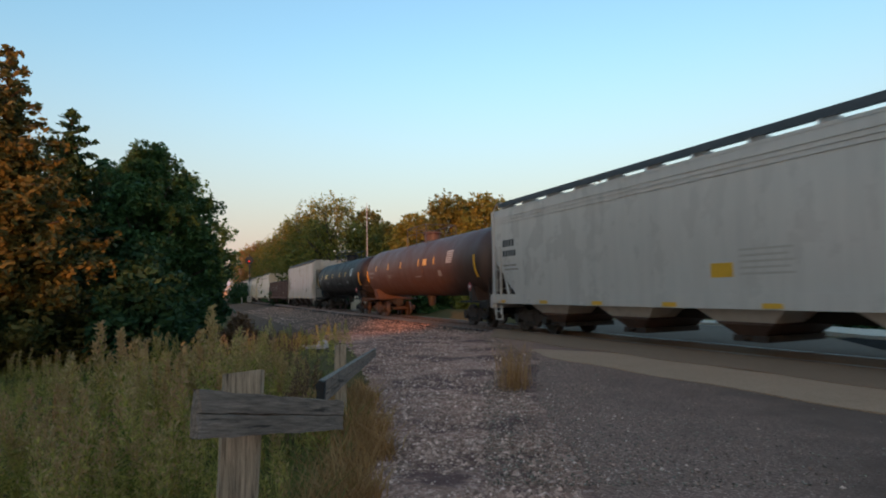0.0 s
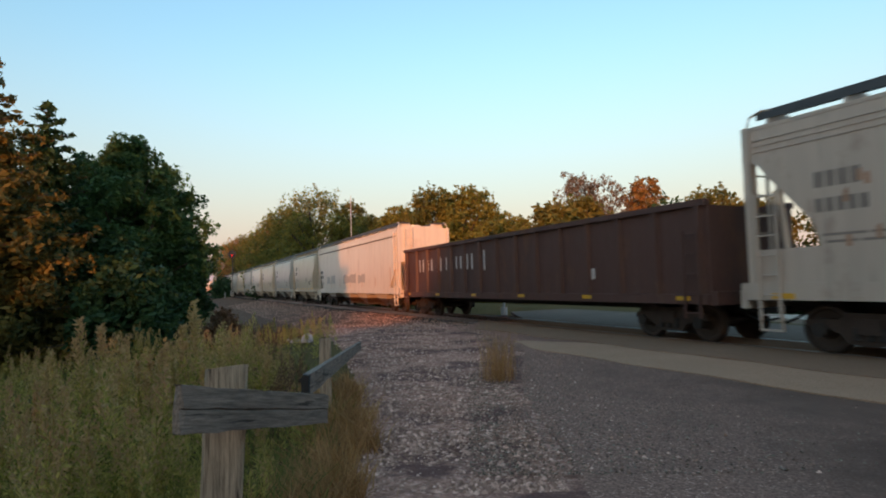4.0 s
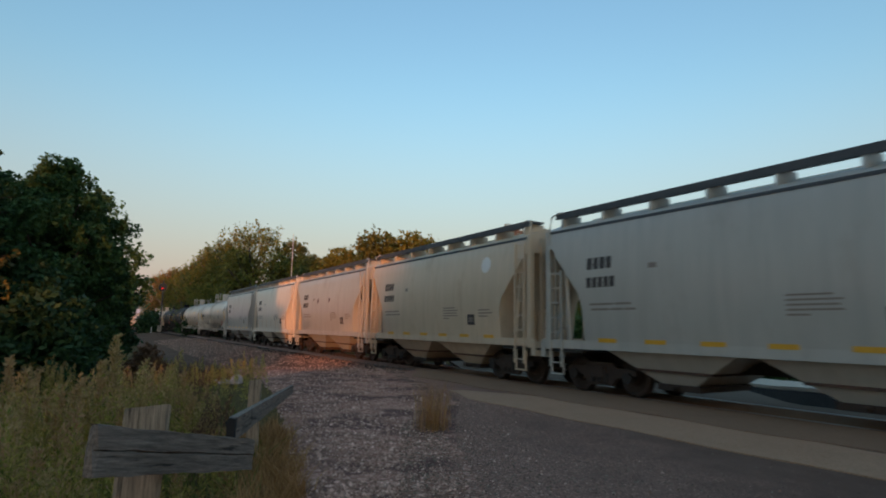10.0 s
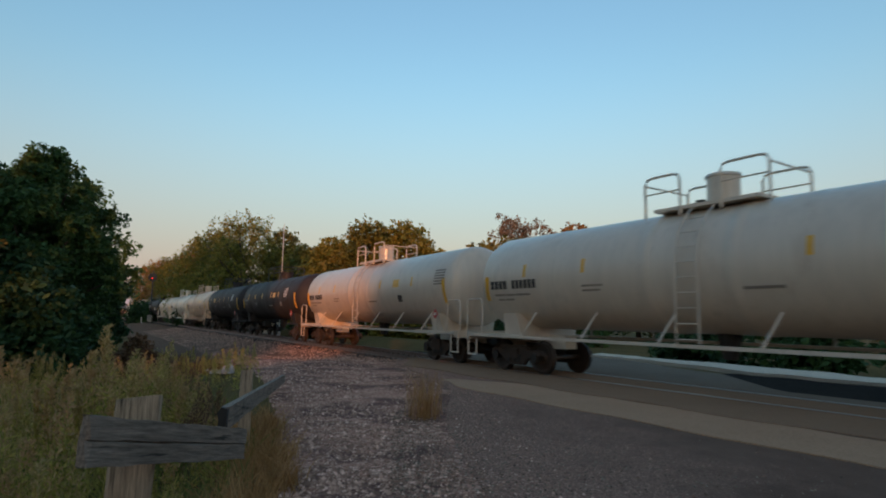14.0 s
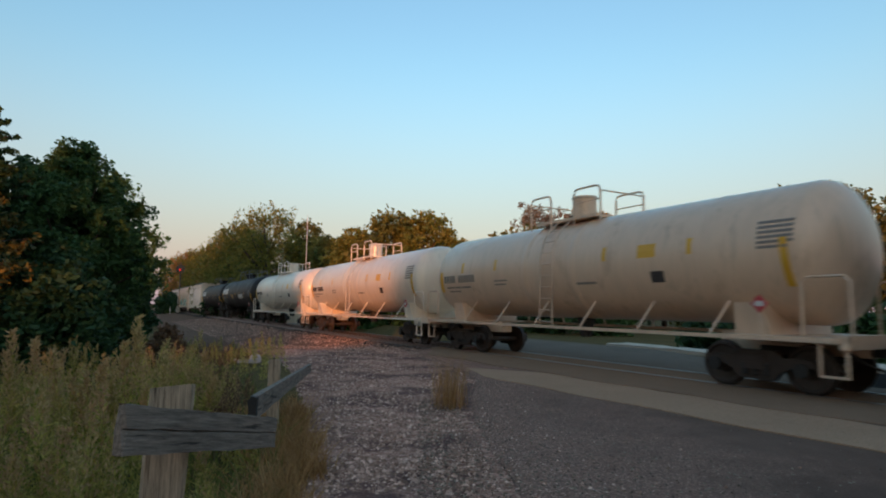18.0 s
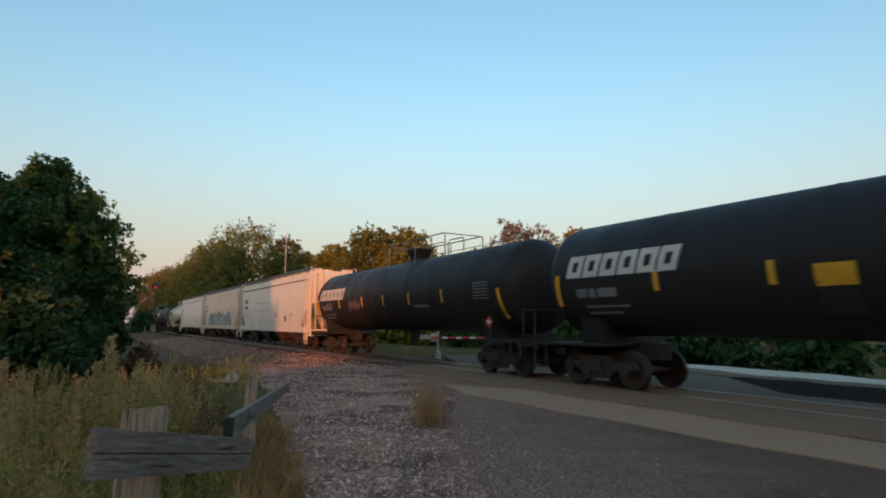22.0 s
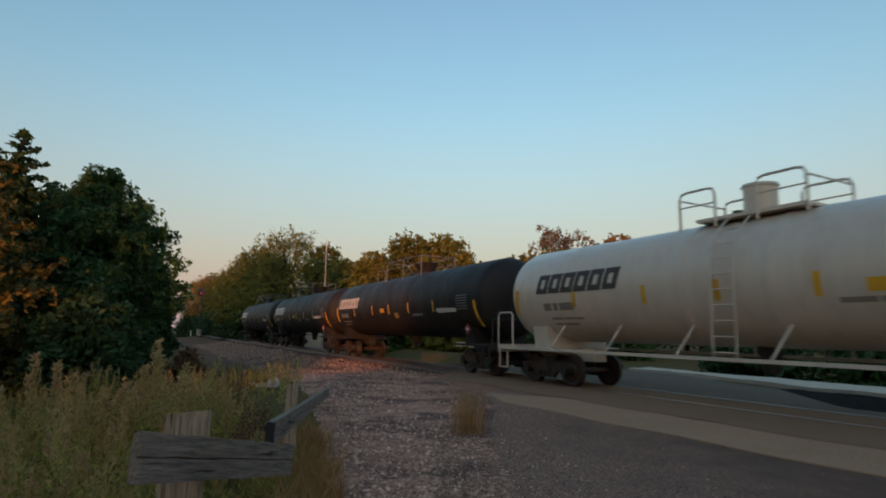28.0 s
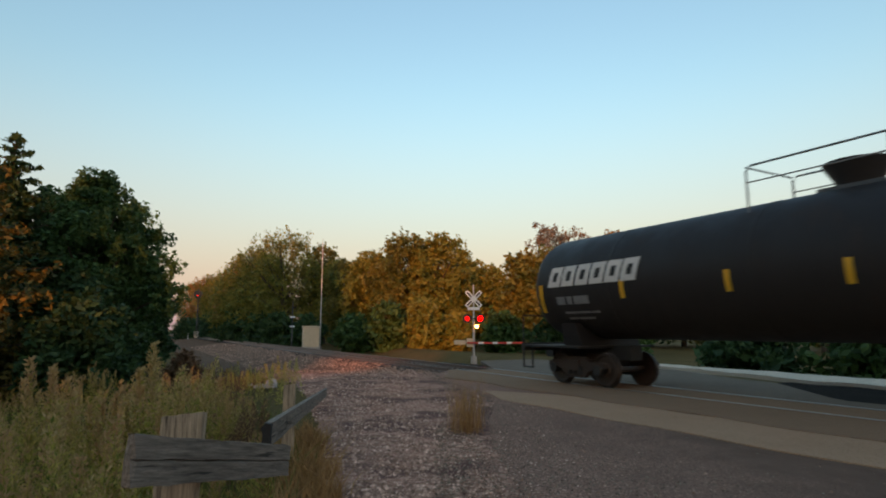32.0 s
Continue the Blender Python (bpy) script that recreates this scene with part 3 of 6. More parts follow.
verge.f = [(j * 15 + i, j * 15 + i + 1, (j + 1) * 15 + i + 1, (j + 1) * 15 + i) for j in range(len(rows_) - 1) for i in range(14)]
solid("gravel_verge", verge, M["gravel"], "uneven grey gravel verge with dark bare patches", kind="structure", smooth=60)


def stone_field(name, count, spot, size, label, seed, mat="stone"):
    """Loose stones in one mesh: spot(rng) gives a place on the ground."""
    rng = random.Random(seed)
    sh = Shape()
    base = [(1, 0, 0), (0.3, 0.9, 0.1), (-0.8, 0.55, 0), (-0.75, -0.6, 0.05), (0.35, -0.95, 0), (0.1, 0.05, 0.75)]
    fc = [(0, 1, 5), (1, 2, 5), (2, 3, 5), (3, 4, 5), (4, 0, 5)]
    for _ in range(count):
        x, y, z = spot(rng)
        r, a = size(rng), rng.uniform(0, 6.283)
        c, s = math.cos(a) * r, math.sin(a) * r
        k = len(sh.v)
        for px, py, pz in base:
            j = rng.uniform(0.7, 1.25)
            sh.v.append((x + (px * c - py * s) * j, y + (px * s + py * c) * j, z - 0.3 * r + pz * r * j))
        sh.f += [tuple(i + k for i in t) for t in fc]
    me = bpy.data.meshes.new(name)
    me.from_pydata(sh.v, [], sh.f)
    me.materials.append(M[mat])
    return tagged(new(name, me), label, "gravel", kind="stuff")


def verge_spot(rng):
    while True:
        y = 4.5 + 19 * rng.random() ** 1.5
        xl = steps(y, EDGE_Y, EDGE_X) - 0.1
        xr = steps(y, [4, 9.4, 14.1, 21.4, 24.2], [0.7, 0.55, 0.95, -0.45, -1.7])
        x = rng.uniform(xl, xr)
        if noise.noise((x * 0.7, y * 0.7, 9.0)) > -0.28 or rng.random() < 0.3:
            return x, y, -0.055


def edge_spot(rng):
    y = 4.8 + 16 * rng.random() ** 1.3
    x = steps(y, [4, 9.4, 14.1, 21.4], [0.45, 0.35, 1.0, -0.4]) - 0.5 + rng.expovariate(0.75)
    return x, y, -0.03


stone_field("road_grit", 12000, edge_spot, lambda r: 0.005 + 0.012 * r.random() ** 2, "brown gravel grit strewn over the road's edge", 6, "grit")
def strewn_spot(rng):
    y = 4.8 + 14 * rng.random() ** 1.3
    x = steps(y, [4, 9.4, 14.1, 21.4], [0.55, 0.45, 1.0, -0.4]) - 0.15 + rng.expovariate(1.5)
    return x, y, -0.028


stone_field("strewn_stones", 2400, strewn_spot, lambda r: 0.006 + 0.018 * r.random() ** 2.2, "pale stones strewn from the verge over the road", 7)
stone_field("loose_gravel", 15000, verge_spot, lambda r: 0.010 + 0.034 * r.random() ** 2.0, "loose pale and dark crushed stones on the verge", 4)


def ballast_spot(rng):
    s, o = 3 + 60 * rng.random() ** 1.6, rng.uniform(-6.4, -0.9)
    x, y, _ = beside(s, o)
    return x, y, bed_z(s, o) + 0.02


stone_field("loose_ballast", 12000, ballast_spot, lambda r: 0.02 + 0.035 * r.random(), "loose ballast stones on the track shoulder", 5)

# ---------------------------------------------------------------- railway track
track = thing("railway_track", "single railway track with worn steel rails on dark timber ties", "railway track", kind="structure")
for side, nm in ((-1, "near"), (1, "far")):
    prof = [(-0.07, -0.18), (0.07, -0.18), (0.07, -0.165), (0.012, -0.14), (0.012, -0.04), (0.036, -0.03), (0.036, -0.003), (0.028, 0.0), (-0.028, 0.0), (-0.036, -0.003), (-0.036, -0.03), (-0.012, -0.04), (-0.012, -0.14), (-0.07, -0.165)]
    rings = []
    for i in range(150):
        s = -110 + 520 * i / 149
        rings.append([beside(s, side * 0.755 + u, z) for u, z in prof])
    part("rail", Shape().loft(rings), M["rail"], track, "worn steel rail, bright on top", smooth=30)
tie_mesh = Shape().box(-1.3, 1.3, -0.115, 0.115, -0.36, -0.175).mesh("tie", M["tie"])
plate_mesh = Shape().box(-0.86, -0.65, -0.10, 0.10, -0.176, -0.150).box(0.65, 0.86, -0.10, 0.10, -0.176, -0.150).mesh("tie_plate", M["railside"])
for i in range(150):
    s = 2.6 + 0.55 * i
    x, y, a = rail_line(s)
    tie = part("tie", tie_mesh, None, track, at=pose(x, y, 0, 0, 0, math.degrees(a)))
    if i < 40:
        part("tie_plate", plate_mesh, None, tie, "rusty steel tie plates")


# ---------------------------------------------------------------- freight cars
CACHE = {}


def cached(key, build):
    if key not in CACHE:
        CACHE[key] = build()
    return CACHE[key]


def wheelset_mesh():
    """Two flanged wheels on an axle, across y; the axle at the origin."""
    sh = Shape()
    for sd in (-1, 1):
        prof = [(0.68, 0.10), (0.68, 0.36), (0.66, 0.39), (0.66, 0.49), (0.69, 0.495), (0.70, 0.462), (0.81, 0.455), (0.815, 0.40), (0.78, 0.36), (0.77, 0.20), (0.82, 0.17), (0.82, 0.10)]
        n = 20
        sh.loft([[(r * math.cos(2 * math.pi * k / n), sd * w, r * math.sin(2 * math.pi * k / n)) for k in range(n)] for w, r in prof])
    sh.tube([(0, -1.02, 0), (0, 1.02, 0)], 0.085, 10)
    return sh.mesh("wheelset", M["wheel"], 35)


def sideframe_mesh():
    """Cast side frame of a two-axle truck, in the x-z plane, 0.14 m thick."""
    top = [(-1.15, 0.52), (-1.12, 0.64), (-0.92, 0.68), (-0.55, 0.66), (-0.38, 0.80), (0.38, 0.80), (0.55, 0.66), (0.92, 0.68), (1.12, 0.64), (1.15, 0.52)]
    low = [(0.75, 0.50), (0.52, 0.40), (0.36, 0.22), (-0.36, 0.22), (-0.52, 0.40), (-0.75, 0.50)]
    return Shape().extrude(top + low, 1, -0.07, 0.07).mesh("side_frame", M["rustiron"])


def spring_mesh():
    sh = Shape()
    for x in (-0.22, 0.0, 0.22):
        sh.tube([(x, 0, 0.30 + 0.03 * k) for k in range(9)], [0.085 if k % 2 else 0.07 for k in range(9)], 8)
    return sh.mesh("spring_nest", M["under"], 40)


def truck(car, x):
    bolster = cached("bolster", lambda: Shape().box(-0.2, 0.2, -1.15, 1.15, 0.42, 0.70).box(-0.35, 0.35, -0.32, 0.32, 0.66, 0.86).mesh("truck", M["rustiron"]))
    tr = part("truck", bolster, None, car, at=pose(x, 0, 0))
    fm, sm, bm_ = cached("side", sideframe_mesh), cached("spring", spring_mesh), cached("box", lambda: Shape().tube([(0, -0.11, 0), (0, 0.11, 0)], 0.14, 12).mesh("bearing_cap", M["under"], 40))
    for sd in (-1, 1):
        part("side_frame", fm, None, tr, at=pose(0, sd * 1.0, 0))
        part("spring_nest", sm, None, tr, at=pose(0, sd * 1.06, 0))
        for ax in (-0.89, 0.89):
            part("bearing_cap", bm_, None, tr, at=pose(ax, sd * 1.02, 0.46))
    wm = cached("wheels", wheelset_mesh)
    for ax in (-0.89, 0.89):
        part("wheelset", wm, None, tr, "worn steel wheels on an axle", at=pose(ax, 0, 0.46))
    return tr


def coupler(car, x, way):
    sh = Shape().box(min(0, way * 0.75), max(0, way * 0.75), -0.09, 0.09, 0.74, 0.95)
    sh.extrude([(way * 0.62, -0.20), (way * 1.0, -0.18), (way * 1.05, 0.0), (way * 0.9, 0.05), (way * 0.92, 0.19), (way * 0.62, 0.17)], 2, 0.70, 1.0)
    part("coupler", sh.mesh("coupler", M["under"]), None, car, at=pose(x, 0, 0))
    part("air_hose", Shape().tube([(x, -0.3, 0.8), (x + way * 0.3, -0.32, 0.62), (x + way * 0.6, -0.25, 0.5), (x + way * 0.85, -0.1, 0.58)], 0.03, 6), M["under"], car, "black rubber air hose", smooth=60)


def ladder(car, x, y, z0, z1, mat, along=True, width=0.42):
    """Two stiles and rungs; along: it lies in the side's plane."""
    sh = Shape()
    h = width / 2
    ends = [(x - h, y), (x + h, y)] if along else [(x, y - h), (x, y + h)]
    for px, py in ends:
        sh.box(px - 0.025, px + 0.025, py - 0.025, py + 0.025, z0, z1)
    k = max(2, int((z1 - z0) / 0.36))
    for i in range(k):
        z = z0 + 0.12 + (z1 - z0 - 0.2) * i / (k - 1)
        sh.tube([(ends[0][0], ends[0][1], z), (ends[1][0], ends[1][1], z)], 0.018, 6)
    part("ladder", sh, mat, car, "steel ladder with round rungs")


def bars(car, side_y, x, z, mat, widths, height=0.16, gap=0.05, name="stencil"):
    """A line of marking blocks on a side; side_y(x, z) gives the skin there."""
    for wd in widths:
        sh = Shape()
        n = max(2, int(height / 0.12))
        zs = [z - height / 2 + height * i / n for i in range(n + 1)]
        v = [(px, side_y(px, zz) - d, zz) for d in (0.004, -0.01) for zz in zs for px in (x, x + wd)]
        k = len(zs)
        f = [(2 * i, 2 * i + 1, 2 * i + 3, 2 * i + 2) for i in range(k - 1)]
        f += [(2 * k + 2 * i, 2 * k + 2 * i + 2, 2 * k + 2 * i + 3, 2 * k + 2 * i + 1) for i in range(k - 1)]
        f += [(0, 1, 2 * k + 1, 2 * k), (2 * k - 2, 4 * k - 2, 4 * k - 1, 2 * k - 1), (0, 2 * k, 4 * k - 2, 2 * k - 2), (1, 2 * k - 1, 4 * k - 1, 2 * k + 1)]
        sh.add(v, f)
        part(name, sh, mat, car)
        x += wd + gap


def panel(car, side_y, outline, mat, name, label="", proud=0.005):
    """A flat shape, given by x-z points, laid on the near side."""
    sh = Shape()
    n = len(outline)
    v = [(x, side_y(x, z) - proud, z) for x, z in outline] + [(x, side_y(x, z) + 0.012, z) for x, z in outline]
    cx, cz = sum(p[0] for p in outline) / n, sum(p[1] for p in outline) / n
    v.append((cx, side_y(cx, cz) - proud, cz))
    sh.add(v, [(i, (i + 1) % n, 2 * n) for i in range(n)] + [tuple(reversed(range(n, 2 * n)))] + [(i, i + n, (i + 1) % n + n, (i + 1) % n) for i in range(n)])
    part(name, sh, mat, car, label)


def blob(rng, cx, cz, w, h, n=11):
    """An uneven rounded outline."""
    return [(cx + w * math.cos(2 * math.pi * k / n) * rng.uniform(0.7, 1.1), cz + h * math.sin(2 * math.pi * k / n) * rng.uniform(0.7, 1.1)) for k in range(n)]


def hopper_car(length, bays, paint, label, round_side, seed, tape=None, hatch="trough", top=4.62, marks=True):
    """Covered hopper: near side at -y, leading end at +x, rail top at z 0."""
    car = thing("covered_hopper_car", label, "hopper car", "cars of the freight train")
    gap = 0.8
    hl = length / 2 - gap / 2            # half the body's length
    skin = M[paint]
    bulge = 0.14 if round_side else 0.03
    z_sill, z_eave = 1.18, top - (0.34 if bays == 2 else 0.14)
    lift = 1.0 if bays == 2 else 0.3
    steep = bays == 2 or paint == "rusty"
    slope, inset = 1.35 if steep else 1.75, 2.05 if bays == 2 else 1.75
    z_open = 3.85 if steep else 3.05 if paint == "cream" else 2.75

    def half(z):
        u = (z - z_sill) / (z_eave - z_sill)
        return 1.46 + bulge * math.sin(math.pi * min(1, max(0, u * 0.92 + 0.08)))

    def side_y(x, z):
        return -half(z)

    def ring(x, zb):
        pts = []
        for i in range(9):
            z = z_sill + (z_eave - z_sill) * i / 8
            z = max(z, zb)
            pts.append((half(z), z))
        arc = [(half(z_eave) - 0.10, z_eave + 0.13 * lift), (half(z_eave) - 0.42, z_eave + 0.25 * lift), (0.45, top)]
        prof = [(-y, z) for y, z in pts] + [(-y, z) for y, z in arc] + [(y, z) for y, z in reversed(arc)] + [(y, z) for y, z in reversed(pts)]
        return [(x, y, z) for y, z in prof]

    xs = [-hl, -hl + 0.03, -hl + slope] + [-hl + slope + (2 * hl - 2 * slope) * i / 6 for i in range(1, 6)] + [hl - slope, hl - 0.03, hl]
    if steep:                                           # the side sheet's end: upright below, slanting to the post above
        cut = [hl - slope - 0.02, hl - slope, hl - slope + 0.12, hl - 0.42, hl - 0.20, hl]
        xs = sorted([-x for x in cut] + [-hl * 0.4, 0.0, hl * 0.4] + cut)

    def zb(x):
        if not steep:
            return z_sill + (z_open - z_sill) * max(0, (abs(x) - (hl - slope)) / slope)
        return steps(abs(x), cut, [z_sill, 2.15, 2.55, 3.50, 3.80, z_open])

    part("body", Shape().loft([ring(x, zb(x)) for x in xs]), skin, car, smooth=38)
    # eave bead, side sills
    for sd in (-1, 1):
        y = sd * (half(z_eave) + 0.012)
        part("eave_rail", Shape().box(-hl, hl, min(y, y - sd * 0.06), max(y, y - sd * 0.06), z_eave - 0.03, z_eave + 0.045), M["walk"] if bays == 2 else skin, car)
        ys = sd * 1.52
        part("side_sill", Shape().box(-hl - 0.25, hl + 0.25, min(ys, ys - sd * 0.12), max(ys, ys - sd * 0.12), 1.12 if bays == 2 else 1.04, 1.34 if bays == 2 else 1.38), skin, car)
        if bays > 2:
            for k in (2, 3, 4) if paint in ("gloss", "rusty", "cream") else ():
                zz = z_eave - 0.12 * k
                yy = sd * (half(zz) + 0.022)
                part("side_bead", Shape().box(-hl + 0.05, hl - 0.05, min(yy, yy - sd * 0.03), max(yy, yy - sd * 0.04), zz - 0.022, zz + 0.022), skin, car)
    # the dark strip below each bead paints its shade; no separate car part
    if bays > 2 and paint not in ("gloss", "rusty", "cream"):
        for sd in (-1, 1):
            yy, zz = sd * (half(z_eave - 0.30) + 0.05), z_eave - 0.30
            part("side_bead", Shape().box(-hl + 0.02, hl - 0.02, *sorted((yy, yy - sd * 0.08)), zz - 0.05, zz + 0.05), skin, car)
            part("shade_strip", Shape().box(-hl + 0.02, hl - 0.02, *sorted((yy - sd * 0.03, yy - sd * 0.08)), zz - 0.12, zz - 0.05), M["strip"], car, "dark strip painting the shade under the side bead")
    part("centre_sill", Shape().box(-length / 2 + 0.6, length / 2 - 0.6, -0.2, 0.2, 0.72, 1.0), M["under"], car)
    # hopper bays with discharge gates
    span = 2 * hl - 2 * inset + (0.5 if bays == 2 else 0.2)
    bw = span / bays
    for i in range(bays):
        c = -span / 2 + bw * (i + 0.5)
        z0, w0 = (0.40, 0.42) if bays == 2 else (0.42, 0.30)
        hb = bw * (0.48 if bays == 2 else 0.37)

        def mouth(u):
            """The funnel's outline u of the way down from the sill."""
            w, y, z = hb + (w0 - hb) * u, 1.45 - 0.5 * u, 1.2 + (z0 - 1.2) * u
            return [(c - w, -y, z), (c + w, -y, z), (c + w, y, z), (c - w, y, z)]
        bay = part("hopper_bay", Shape().loft([mouth(0), mouth(0.62)]), skin if bays == 2 or not marks else M["brown"], car)
        part("bay_outlet", Shape().loft([mouth(0.62), mouth(1)]), skin if bays == 2 else M["brown"], bay, "rust-brown lower funnel" if bays > 2 else "")
        part("bay_flange", Shape().loft([[(c + (x - c) * 1.04, y * 1.02, z + d) for x, y, z in mouth(0.62)] for d in (-0.03, 0.03)]), M["brown"], bay)
        part("outlet_gate", Shape().box(c - w0 - 0.12, c + w0 + 0.12, -1.0, 1.0, z0 - 0.12, z0 + 0.02).tube([(c, -1.25, z0 - 0.04), (c, 1.25, z0 - 0.04)], 0.05, 8), M["rustiron"], bay)
    # ends: platform, posts, ladders, slope-sheet braces, brake gear
    for way in (-1, 1):
        x0 = way * hl
        a, b = sorted((way * (hl - slope * 0.95), way * (hl + 0.28)))
        part("end_platform", Shape().box(a, b, -1.48, 1.48, 1.02, 1.08), M["under"], car)
        if bays == 2:
            part("shear_plate", Shape().extrude([(way * (hl - slope - 0.3), 1.08), (way * (hl - 0.25), 1.08), (way * (hl - 0.25), 2.35), (way * (hl - slope - 0.3), 2.15)], 1, -0.03, 0.03), skin, car, "upright steel web under the slope sheet")
        part("end_sill", Shape().box(*sorted((x0 + way * 0.12, x0 + way * 0.28)), -1.52, 1.52, 0.86, 1.24), skin, car)
        if steep and bays > 2:
            for sd in (-1, 1):
                part("side_web", Shape().box(*sorted((way * (hl - slope - 0.05), way * (hl - 0.05))), sd * 1.42 - 0.02, sd * 1.42 + 0.02, 1.10, 2.05), skin, car, "low steel web below the end opening")
        for sd in (-1, 1):
            part("corner_post", Shape().box(x0 - 0.075, x0 + 0.075, sd * 1.44 - 0.075, sd * 1.44 + 0.075, 1.08, z_eave + 0.05), skin, car)
            part("brace", Shape().tube([(x0 - way * slope * 0.55, sd * 1.36, 1.1), (x0 - way * 0.55, sd * 1.36, z_open - 0.35)], 0.06, 6), skin, car)
            ladder(car, x0 - way * 0.36, sd * (half(3.6) + 0.05) if bays > 2 else sd * 1.56, 0.62, z_eave - 0.1 if way == 1 else 3.2, skin)
            part("step", Shape().box(x0 - way * 0.36 - 0.24, x0 - way * 0.36 + 0.24, sd * 1.50 - 0.03, sd * 1.50 + 0.03, 0.42, 0.46).box(x0 - way * 0.36 - 0.24, x0 - way * 0.36 - 0.2, sd * 1.5 - 0.02, sd * 1.5 + 0.02, 0.42, 1.0).box(x0 - way * 0.36 + 0.2, x0 - way * 0.36 + 0.24, sd * 1.5 - 0.02, sd * 1.5 + 0.02, 0.42, 1.0), skin, car)
        ladder(car, x0 + way * 0.1, -0.9, 1.08, z_eave, skin, False)
        # low hand rails bent over the roof's end
        for sd in (-1, 1):
            part("roof_hand_rail", Shape().tube([(x0, sd * 1.46, z_eave - 0.5), (x0, sd * 1.44, z_eave + 0.06), (x0 - way * 0.04, sd * 1.38, top + 0.14), (x0 - way * 0.25, sd * 1.33, top + 0.23), (x0 - way * 0.6, sd * 1.30, top + 0.20)], 0.026, 6), skin, car, smooth=60)
        truck(car, way * (length / 2 - (1.85 if bays == 2 else 2.3)))
        coupler(car, way * (length / 2 - 0.85), way)
    part("brake_wheel", Shape().tube([(hl + 0.18, 0.7, 2.3), (hl + 0.24, 0.7, 2.3)], 0.28, 16), M["under"], car)
    part("air_reservoir", Shape().tube([(hl - 1.3, 0.25, 1.5), (hl - 0.35, 0.25, 1.5)], 0.2, 12), skin, car, smooth=40)
    # roof: hatches and running boards on brackets
    if hatch == "trough":
        part("hatch_trough", Shape().box(-hl + 0.6, hl - 0.6, -0.32, 0.32, top - 0.02, top + 0.13), skin, car)
    else:
        k = 8 if bays > 2 else 5
        for i in range(k):
            c = -hl + 1.3 + (2 * hl - 2.6) * i / (k - 1)
            part("roof_hatch", Shape().tube([(c, 0, top - 0.05), (c, 0, top + 0.17)], 0.36, 14), skin, car, smooth=40)
    zw = top + 0.17
    for sd in (-1, 1):
        y0, y1 = sorted((sd * 0.78, sd * 1.32))
        part("running_board", Shape().box(-hl + 0.15, hl - 0.15, y0, y1, zw, zw + 0.05).box(-hl + 0.15, hl - 0.15, *sorted((sd * 1.30, sd * 1.33)), zw - 0.12, zw + 0.06), M["walk"], car, "dark steel grating walkway")
        k = 12 if bays > 2 else 8
        bk = cached(("bracket", round(top, 2), sd, paint), lambda: Shape().extrude([(sd * 0.62, zw), (sd * 1.3, zw), (sd * 1.36, z_eave + 0.10 * lift), (sd * 1.15, z_eave + 0.16 * lift), (sd * 0.62, top - 0.12)], 0, -0.035, 0.035).mesh("bracket", M[paint]))
        for i in range(k):
            part("bracket", bk, None, car, at=pose(-hl + 0.4 + (2 * hl - 0.8) * i / (k - 1), 0, 0))
    ink = M["ink"] if paint != "rusty" else M["greyink"]
    x = -hl + inset * 0.75
    if not marks:
        drop = 0.0 if paint == "gloss" else 0.62
        bars(car, side_y, x - 0.6, 3.28 - drop, ink, [0.17, 0.15, 0.17, 0.15], 0.26, 0.05, "reporting_mark")
        bars(car, side_y, x - 0.6, 2.90 - drop, ink, [0.14, 0.14, 0.14, 0.14, 0.14], 0.22, 0.05, "reporting_mark")
        bars(car, side_y, x - 0.6, 2.45 - drop, M["greyink"], [0.5, 0.4], 0.06)
        bars(car, side_y, x - 0.5, 2.30 - drop, M["greyink"], [0.4, 0.5], 0.05)
    else:
        bars(car, side_y, x, 3.28, ink, [0.17, 0.15, 0.17, 0.15], 0.30, 0.05, "reporting_mark")
        bars(car, side_y, x, 2.80, ink, [0.14, 0.14, 0.14, 0.14, 0.14], 0.26, 0.05, "reporting_mark")
        bars(car, side_y, x + 0.1, 2.25, M["greyink"], [0.75, 0.5], 0.05)
        bars(car, side_y, x + 0.15, 2.12, M["greyink"], [0.55, 0.4, 0.3], 0.05)
        bars(car, side_y, -hl * 0.38, 3.1, M["greyink"], [0.22], 0.12)
        for k, w0 in enumerate((0.8, 0.95, 0.9, 0.95, 0.4)):
            bars(car, side_y, hl * 0.16, 2.30 - 0.09 * k, M["greyink"], [w0], 0.035)
        for k, w0 in enumerate((0.6, 0.75, 0.5)):
            bars(car, side_y, hl * 0.56, 2.2 - 0.1 * k, M["greyink"], [w0], 0.04)
        panel(car, side_y, [(hl * 0.44, 1.72), (hl * 0.44 + 0.42, 1.72), (hl * 0.44 + 0.42, 2.06), (hl * 0.44, 2.06)], M["ink"], "data_plate", "black square with small white data lines")
        panel(car, side_y, [(hl * 0.44 + 0.10, 1.80), (hl * 0.44 + 0.32, 1.80), (hl * 0.44 + 0.32, 1.97), (hl * 0.44 + 0.10, 1.97)], M["greyink"], "data_mark", "", 0.010)
    if tape == "low":
        for k in range(6):
            x = -hl + inset * 0.9 + (2 * hl - 2 * inset) * k / 5
            bars(car, lambda a, b: -1.525, x, 1.36, M["yellow"], [0.55], 0.10, name="reflector")
    elif tape == "tall":
        for k in range(7):
            x = -hl + inset * 0.72 + (2 * hl - inset * 1.5) * k / 6
            bars(car, side_y, x, 1.72 if k < 6 else 1.95, M["peach"], [0.13], 0.55 if k < 6 else 1.1, name="reflector")
    elif tape == "sill":
